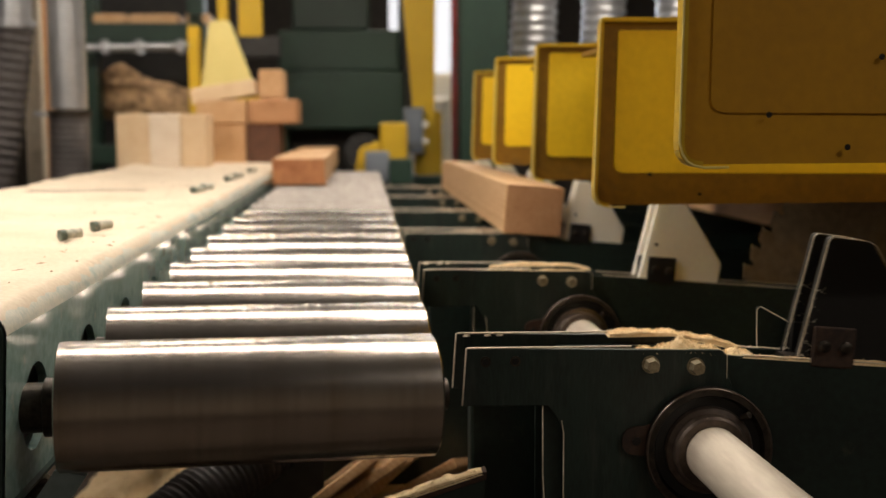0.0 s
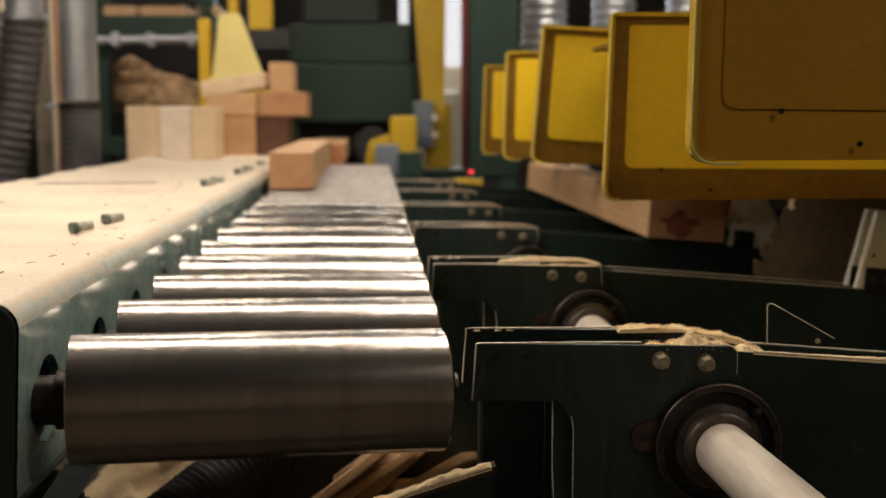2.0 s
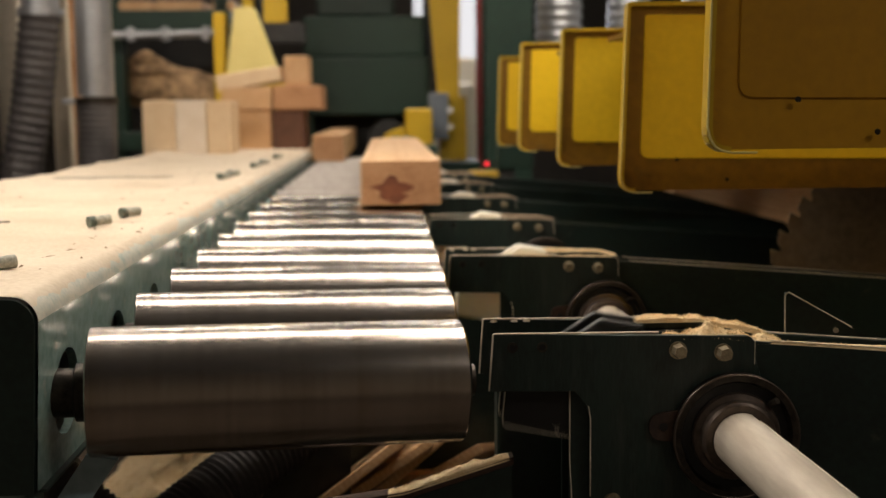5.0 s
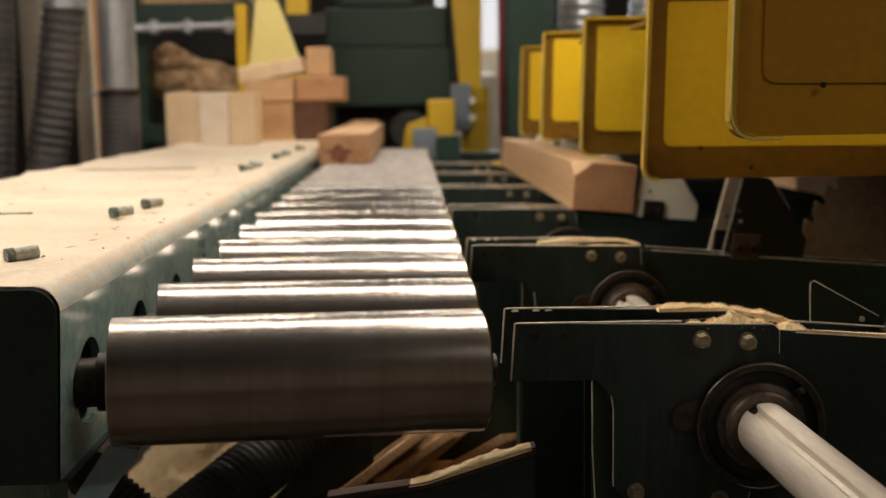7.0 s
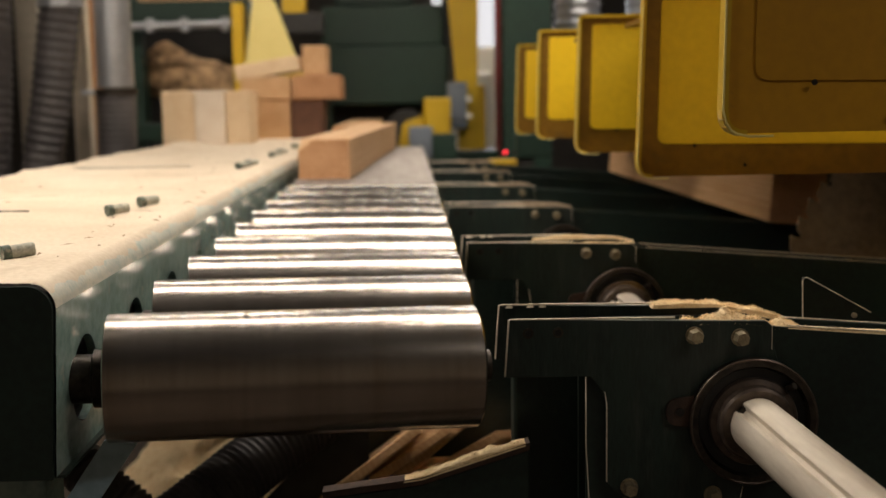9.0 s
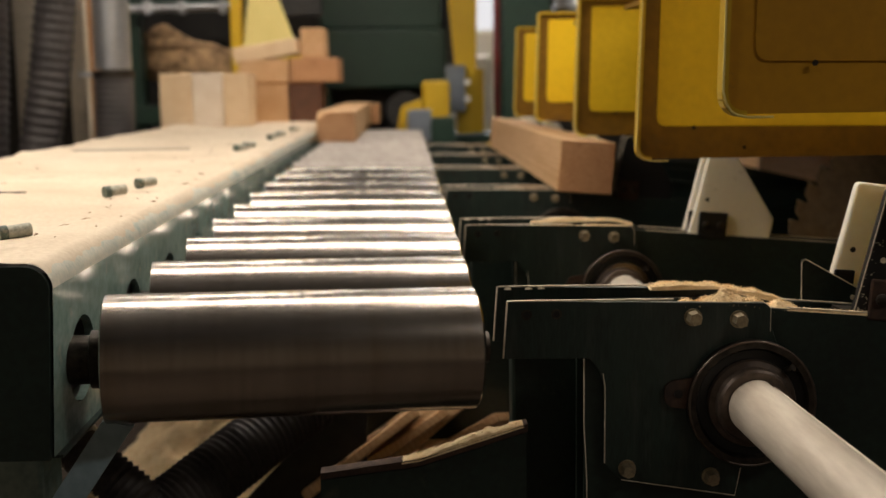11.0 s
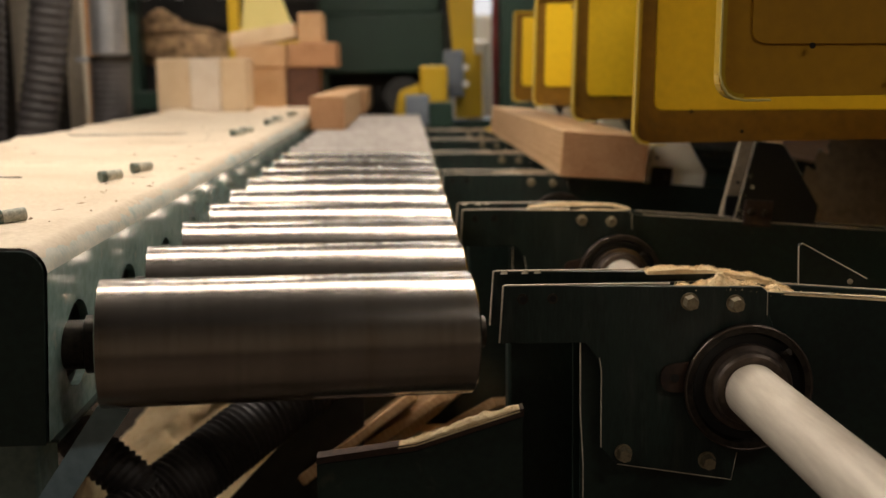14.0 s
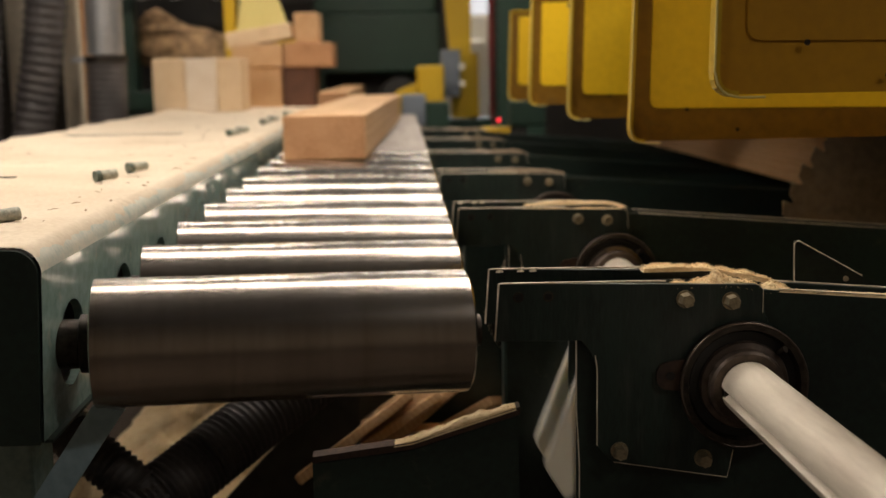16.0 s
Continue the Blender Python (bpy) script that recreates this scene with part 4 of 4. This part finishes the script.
def hoses():
    h = thing("dust_hose", "dark ribbed dust hose hanging beside the table", "hose", group="dust hoses")
    part("hose_body", tube(B(), [(-1.92, 4.1, -1.0), (-1.87, 4.1, 0.0), (-1.82, 4.1, 0.8), (-1.80, 4.1, 2.0)], 0.085, 24, 0.007, 0.045), HOSE, h, smooth=80)
    h = thing("dust_hose", "dark ribbed dust hose clamped to a galvanised pipe", "hose", group="dust hoses")
    part("hose_body", tube(B(), [(-1.70, 4.1, -1.0), (-1.632, 4.1, 0.0), (-1.555, 4.1, 0.45), (-1.495, 4.1, 0.88)], 0.096, 24, 0.007, 0.045), HOSE, h, smooth=80)
    part("pipe", cyl(B(), (-1.495, 4.1, 0.87), (-1.485, 4.1, 5.0), 0.088, seg=32), DUCT, h, "shiny galvanised pipe", 40)
    part("clamp", lathe(B(), [(0.089, 0.85), (0.107, 0.852), (0.107, 0.885), (0.089, 0.888)], "Z", (-1.496, 4.1, 0), 32), DUCT, h, "steel hose clamp", 40)
    d = thing("dust_duct", "galvanised round duct above a grey ribbed hose", "duct", (-1.275, 4.2, -1.0))
    part("pipe", cyl(B(), (0, 0, 1.47), (0.01, 0, 6.0), 0.088, seg=32), DUCT, d, "shiny galvanised pipe", 40)
    part("clamp", lathe(B(), [(0.088, 1.43), (0.103, 1.432), (0.103, 1.462), (0.088, 1.464)], "Z", seg=32), DARKSTEEL, d, "dark steel hose clamp", 40)
    part("clamp_screw", box(B(), -0.165, -0.10, -0.03, 0.03, 1.435, 1.46, 0.004), DUCT, d)
    part("hose_body", tube(B(), [(-0.012, 0, 0), (-0.012, 0, 0.8), (0, 0, 1.46)], 0.096, 24, 0.005, 0.03), HOSE, d, "grey ribbed hose", 80)
    pl = thing("timber_post", "rusty brown wooden post beside the duct", "post")
    part("wood", box(B(), -1.645, -1.575, 5.0, 5.1, -1.0, 5.0, 0.004), FIREND, pl)
    greige = material("greige_paint", (0.62, 0.55, 0.44), (0.48, 0.42, 0.33), 0.5, 0.0, 3, 40)
    pl = thing("steel_post", "pale grey painted steel post behind the hoses", "post")
    part("pole", box(B(), -1.82, -1.70, 4.4, 4.5, -1.0, 5.0, 0.01), greige, pl)
    pl = thing("steel_post", "narrow grey painted steel post beside the duct", "post")
    part("pole", box(B(), -1.577, -1.49, 4.5, 4.58, -1.0, 5.0, 0.008), greige, pl)
    # hoses below the rollers
    for path, r, lab in (([(0.027, 0.750, -0.226), (-0.111, 0.620, -0.296), (-0.277, 0.460, -0.390), (-0.406, 0.320, -0.452)], 0.058, "dark ribbed hose crossing below the rollers"),
                         ([(-0.474, 0.500, -0.248), (-0.419, 0.470, -0.289), (-0.328, 0.440, -0.355), (-0.228, 0.420, -0.440)], 0.04, "dark ribbed hose sagging below the rollers")):
        h = thing("dust_hose", lab, "hose", group="hoses below the rollers")
        part("hose_body", tube(B(), path, r, 24, 0.003, 0.013), HOSEDARK, h, smooth=80)
        p0, p1 = Vector(path[0]), Vector(path[1])
        part("cuff", cyl(B(), p0 - (p1 - p0).normalized() * 0.02, p0 + (p1 - p0).normalized() * 0.05, r + 0.009, seg=24), DUCT, h, "steel hose clamp", 40)
    pan = thing("dust_pan", "sloping steel catch pan full of sawdust", "catch pan")
    part("sheet", prism(B(), [(-0.9, -0.74), (-0.9, -0.72), (0.5, -0.50), (0.5, -0.52)], 0.44, 4.0), FLOORM, pan)
    # Added dark sheet covers bright sawdust where the gap beside the hose is dark
    part("side_plate", prism(B(), [(-0.285, -0.575), (0.001, -0.279), (0.073, -0.269), (0.065, -0.586)], 0.69, 0.70), DARK, pan, "dark sheet added to darken the gap below the rollers")
    part("leg", box(B(), -0.8, -0.74, 0.7, 0.76, -1.0, -0.715), DARK, pan)
    part("leg", box(B(), 0.4, 0.46, 0.7, 0.76, -1.0, -0.53), DARK, pan)
    bm = heap(B(), -0.7, 0.35, 0.75, 2.6, 0.0, 0.2, 0.02, 9.0, 0.35, 0.4)
    for v in bm.verts:
        v.co.z += -0.60 + v.co.x * 0.157
    part("sawdust_layer", bm, SAWDUST, pan, "deep layer of loose sawdust", 70)
    bm = heap(B(), -0.62, -0.16, 0.5, 0.8, -0.68, 0.36, 0.02, 12.0, 0.35, 0.4)
    part("sawdust_mound", bm, SAWDUST, pan, "mound of loose sawdust at the pan's edge", 70)
    for k, (x, z, rz, ry, w) in enumerate(((0.05, -0.38, 12, -34, 0.10), (0.11, -0.39, 24, -26, 0.09), (0.16, -0.40, 9, -38, 0.11), (0.21, -0.43, -6, -30, 0.08))):
        ch = thing("waste_slab", "brown sawn slab lying in the catch pan", "slab", (x, 0.66 + 0.06 * k, z), "waste slabs")
        ch.rotation_euler = (radians(-18), radians(ry), radians(rz))
        part("wood", box(B(), -0.12, 0.16, 0, 0.9, 0, 0.022, 0.004), FIR, ch)


def far_clutter():
    """Bundled ducts and cables beyond the guards, pallets of goods by the doorway."""
    for x, y, r in ((1.35, 6.6, 0.16), (1.85, 6.6, 0.15), (2.5, 7.0, 0.16)):
        d = thing("flexible_duct", "silver ribbed flexible duct hanging from the roof", "duct", group="silver ducts")
        part("duct_body", tube(B(), [(x, y, 0.4), (x + 0.03, y, 1.4), (x - 0.05, y, 3), (x, y, 4.98)], r, 24, 0.012, 0.07), DUCT, d, smooth=80)
    for i, (x, y, h) in enumerate(((0.98, 10.2, 1.7), (1.4, 10.8, 1.5), (0.75, 9.2, 1.2))):
        p = thing("wrapped_stack", "white wrapped goods stack by the doorway", "stack", group="wrapped stacks")
        part("wrap", box(B(), x - 0.2, x + 0.2, y - 0.3, y + 0.3, -1, h * 0.55, 0.04, 3), WHITEP, p)
    jb = thing("junction_box", "green junction box with red lamp and yellow foot", "control box", (0.18, 0, 0))
    part("case", box(B(), 0.60, 0.80, 4.92, 5.05, 0.05, 0.19, 0.01), GREENMACH, jb)
    part("foot", box(B(), 0.44, 0.60, 4.92, 5.0, 0.0, 0.045, 0.006), YELLOW, jb, "yellow painted foot")
    part("stand", box(B(), 0.58, 0.70, 4.95, 4.99, -1.0, 0.049), DARK, jb)
    part("lamp_arm", box(B(), 0.53, 0.602, 4.943, 4.96, 0.078, 0.092), DARK, jb)
    part("lamp", lathe(B(), [(0.0, -0.014), (0.008, -0.011), (0.010, -0.003), (0.010, 0.014)], "Y", (0.535, 4.93, 0.085), 16), glow("red_lamp", (1.0, 0.03, 0.05), 2.0), jb, "lit red lamp", 60)
    r = thing("red_post", "red painted steel post near the doorway", "post")
    part("pole", box(B(), 0.98, 1.05, 9.0, 9.1, -1, 5), material("red_paint", (0.35, 0.03, 0.03), None, 0.5), r)
    for k in range(3):
        b = thing("crossbeam", "dark steel beam under the hall roof", "beam", group="roof beams")
        part("beam", box(B(), -9, 9, 2 + k * 4, 2.2 + k * 4, 4.6, 5.0), DARK, b)


hall()
rollers()
side_table()
arm()
SHAFTOB = drive_shaft()
saws()
offcuts()
far_machines()
hoses()
far_clutter()

# colours of the five lugs on each arm's chain, in the order of their passing
KB = (BLACK, BLACK, "pair of black plastic chain lug plates with worn edges", 0.070)
KW = (WHITEP, WHITEP, "pair of white plastic chain lug plates with cut corners", 0.068)
KS = (WHITEP, WHITEP, "widely spaced pair of white plastic chain lug plates")
KF = (BLACK, WHITEP, "chain lug of a black and a white plastic plate")
KD = (BLACK, FACEDUST, "chain lug of a black and a dusty beige plate")
ORDER = [[KB, KB, KB, KF, KS], [KW, KW, KD, KW, KD], [KW, KW, KW, KB, KW], [KW, KW, KW, KW, KW], [KW] * 5, [KW] * 5]
LUGS = []
made = {}
for k in range(NARMS):
    for n in range(5):
        kind = ORDER[k][n]
        if kind[2] in made:
            ob = copy_thing(made[kind[2]], pose(0, AY + k * AP, 0))
        else:
            ob = made[kind[2]] = lug(*kind)
        LUGS.append((ob, k, n))

TIMBERS = [
    timber("reddish fir timber with an orange end on the rollers", FIR, 0.245, 0.122, 2.6, material("orange_end_grain", (0.58, 0.25, 0.10), (0.36, 0.12, 0.045), 0.6, 0, 14, 70)),
    timber("light fir timber with square sawn edges", FIR, 0.171, 0.146, 2.6),
    timber("wide fir timber with a dark red stain on its end", FIR, 0.235, 0.132, 2.6, FIREND, True),
    timber("fir timber with chipped top corner", FIR, 0.183, 0.142, 2.6, None, False, True),
    timber("square fir timber with knotty sides", FIR, 0.158, 0.15, 2.6),
    timber("wide brown fir timber with smooth sides", FIR, 0.249, 0.132, 2.6),
    timber("fir timber waiting on the chains under the guards", FIR, 0.24, 0.15, 2.6),
]

# ---- distance that the lug chain has run
CHAIN = [(0, 0.102), (0.2, 0.036), (0.3, 0.000), (0.4, -0.036), (0.5, -0.064), (0.6, -0.090), (0.7, -0.129), (0.8, -0.177), (0.9, -0.224), (1, -0.266), 
         (1.1, -0.308), (1.2, -0.352), (1.5, -0.550), (1.9, -0.757), (2, -0.785), (2.5, -0.966), (3, -1.152), (3.5, -1.188), (4, -1.194), (4.2, -1.257), 
         (4.4, -1.351), (4.6, -1.421), (4.7, -1.461), (4.8, -1.511), (4.9, -1.575), (5, -1.617), (5.1, -1.659), (5.2, -1.703), (5.6, -1.921), (6.3, -2.232), 
         (6.5, -2.305), (7, -2.527), (7.2, -2.580), (7.4, -2.602), (7.5, -2.606), (7.6, -2.650), (7.8, -2.744), (7.9, -2.784), (8, -2.832), (8.1, -2.877), 
         (8.2, -2.921), (8.3, -2.964), (8.4, -3.006), (8.5, -3.050), (8.8, -3.222), (9.2, -3.432), (9.7, -3.603), (10.4, -3.883), (11, -3.935), (11.3, -3.980), 
         (11.5, -4.073), (11.7, -4.143), (11.8, -4.190), (11.9, -4.240), (12, -4.296), (12.1, -4.345), (12.2, -4.383), (12.3, -4.410), (12.7, -4.623), (13, -4.825), (13.2, -4.92), (13.5, -5.02),
         (13.7, -5.085), (14, -5.182), (14.5, -5.238), (15, -5.329), (15.1, -5.364), (15.2, -5.399), (15.3, -5.439), (15.4, -5.479), (15.5, -5.514), (15.6, -5.572), 
         (15.7, -5.623), (15.8, -5.661), (15.9, -5.706), (16, -5.748)]
STEP = 1.351
# a lug passing the head sprocket: run past it, place in x and z, tip in degrees
TIP = [(0.0, 0.6454, 0.0386, -4.8), (0.064, 0.562, 0.039, -4.0), (0.077, 0.551, 0.030, 4.0), (0.09, 0.519, 0.012, 13.5), (0.126, 0.508, -0.018, 31.0), (0.175, 0.490, -0.060, 52.5),
       (0.219, 0.472, -0.086, 65.0), (0.28, 0.487, -0.130, 94.0), (0.344, 0.558, -0.190, 124.0), (0.40, 0.592, -0.204, 152.0), (0.449, 0.6246, -0.2086, 175.2)]


def chain(t):
    ts, vs = zip(*CHAIN)
    return float(np.interp(t, ts, vs))


def lug_pose(s, y):
    """A lug s metres before the head sprocket, on an endless chain."""
    half, a = math.pi * RS, radians(SLOPE)
    u = (-s) % (2 * RUN + half + TIP[-1][0])
    if u < TIP[-1][0]:
        us, xs, zs, ths = zip(*TIP)
        return pose(np.interp(u, us, xs), y, np.interp(u, us, zs), 0, -np.interp(u, us, ths))
    u -= TIP[-1][0]
    if u < RUN:
        th = math.pi - a
        return pose(CX - RS * math.sin(th) + u * math.cos(a), y, CZ + RS * math.cos(th) - u * math.sin(a), 0, -math.degrees(th))
    u -= RUN
    if u < half:
        th = math.pi - a + u / RS
        return pose(TX - RS * math.sin(th), y, TZ + RS * math.cos(th), 0, -math.degrees(th))
    d = RUN - (u - half)
    return pose(CX + RS * math.sin(a) + d * math.cos(a), y, CZ + RS * math.cos(a) - d * math.sin(a), 0, math.degrees(a))


# timbers on the rollers: seconds, left side, near end, turn
ON_ROLLERS = {
    1: [(0.6, 0.334, 1.77, 0), (0.8, 0.168, 1.78, 0), (1.0, 0.058, 1.81, 0), (1.2, -0.012, 1.95, 0), (1.4, -0.078, 2.13, 0), (1.7, -0.15, 2.50, 0.5), (2.0, -0.246, 2.92, 1), (2.5, -0.256, 3.2, 1), (3.0, -0.258, 3.43, 0), (3.5, -0.26, 3.70, 0), (4.0, -0.26, 4.05, 0), (16, -0.26, 12.4, 0)],
    2: [(4.75, 0.33, 1.78, 0), (4.9, 0.17, 1.80, 0), (5.1, 0.0, 1.87, 0), (5.5, -0.15, 2.25, 1.5), (5.9, -0.228, 2.75, 1.5), (6.3, -0.248, 3.18, 0), (6.6, -0.259, 3.42, 0), (7.0, -0.26, 3.63, 0), (7.5, -0.262, 3.90, 0), (8.0, -0.262, 4.22, 0), (16, -0.262, 11.0, 0)],
    3: [(8.0, 0.27, 1.78, 0), (8.1, 0.176, 1.79, 0), (8.2, 0.096, 1.81, 0), (8.4, -0.034, 1.85, -2.5), (8.6, -0.13, 2.08, -4), (8.8, -0.188, 2.30, -5), (9.0, -0.226, 2.51, -5.5), (9.2, -0.25, 2.72, -4), (10.0, -0.262, 3.35, 0), (11.3, -0.264, 4.05, 0), (12.2, -0.264, 4.4, 0), (16, -0.264, 7.6, 0)],
    4: [(11.8, 0.248, 1.72, 0), (11.9, 0.187, 1.72, 0), (12.05, 0.09, 1.73, 0), (12.2, 0.008, 1.75, 0), (12.5, -0.094, 2.05, 0), (13.0, -0.19, 2.72, 0), (13.5, -0.254, 3.25, 0.5), (14.0, -0.262, 3.65, 0), (14.5, -0.263, 3.98, 0), (15.5, -0.264, 4.30, 0), (16, -0.264, 4.45, 0)],
    5: [(15.5, 0.21, 1.72, 0), (15.6, 0.12, 1.72, 0), (15.7, 0.03, 1.74, -1), (15.8, -0.06, 1.79, -2.5), (15.9, -0.137, 1.85, -3.5), (16, -0.19, 1.93, -4)],
}
WIDTH = [0.245, 0.171, 0.235, 0.183, 0.158, 0.249, 0.24]


def timber_rows(n):
    rows = []
    top = RR + 0.001
    if n == 0:
        return [(t, pose(-0.262, y, top + RISE * min(y, 5.4), math.degrees(RISE))) for t, y in ((0.0, 3.75), (0.6, 4.12), (1.0, 4.4), (4.0, 7.6), (16.0, 12.0))]
    free = ON_ROLLERS.get(n, [(16.2, -9, 1.75, 0)])
    t0, x0, y0, _ = free[0]
    a = radians(SLOPE)
    t = 0.0
    while t < t0 - 0.15:
        s = min(chain(t) + (n - 1) * STEP, 2.0 + 0.28 * (n - 2))  # those to come wait at the far end
        x = CX + RS * math.sin(a) + s * math.cos(a) - WIDTH[n] + 0.006 + 2.3 * SKEW
        z = 0.062
        tilt = 0.0
        if s > -0.03:
            z = CZ + RS * math.cos(a) - s * math.sin(a) + 0.012
            tilt = SLOPE
            z += WIDTH[n] * math.sin(a)
        if x > x0 + 0.02:
            rows.append((t, pose(x, y0, z, 0, tilt)))
        t = round(t + 0.1, 3)
    for q, x, y, rz in free if n in ON_ROLLERS else ():
        rows.append((q, pose(x, y, top + RISE * min(y, 5.4), math.degrees(RISE), 0, rz * 0.55)))
    return rows if rows[-1][0] >= 16 else rows + [(16.0, rows[-1][1])]


def motions():
    for ob, k, n in LUGS:
        walk(ob, [(i / 10, pose(k * SKEW, 0, 0) @ lug_pose(chain(i / 10) + n * STEP, AY + k * AP)) for i in range(161)])
    walk(SHAFTOB, [(i / 10, pose(BX, AY, BZ, 0, 0, -math.degrees(math.atan2(SKEW, AP))) @ pose(0, -AY, 0, 0, chain(i / 10) * 467 - 16)) for i in range(161)])
    kick = SAWS[2]  # this saw jumps up once
    home = kick.matrix_basis.copy()
    walk(kick, [(t, home @ pose(dx, 0, dz, 0, ry)) for t, dx, dz, ry in ((0, 0, 0, 0), (1.4, 0, 0, 0), (1.6, -0.045, 0.05, 2.5), (1.8, -0.065, 0.07, 8), (2.0, -0.03, 0.035, 3), (2.2, 0, 0, 0), (3.0, 0, 0, 0), (16, 0, 0, 0))])
    for n, ob in enumerate(TIMBERS):
        walk(ob, timber_rows(n))


motions()
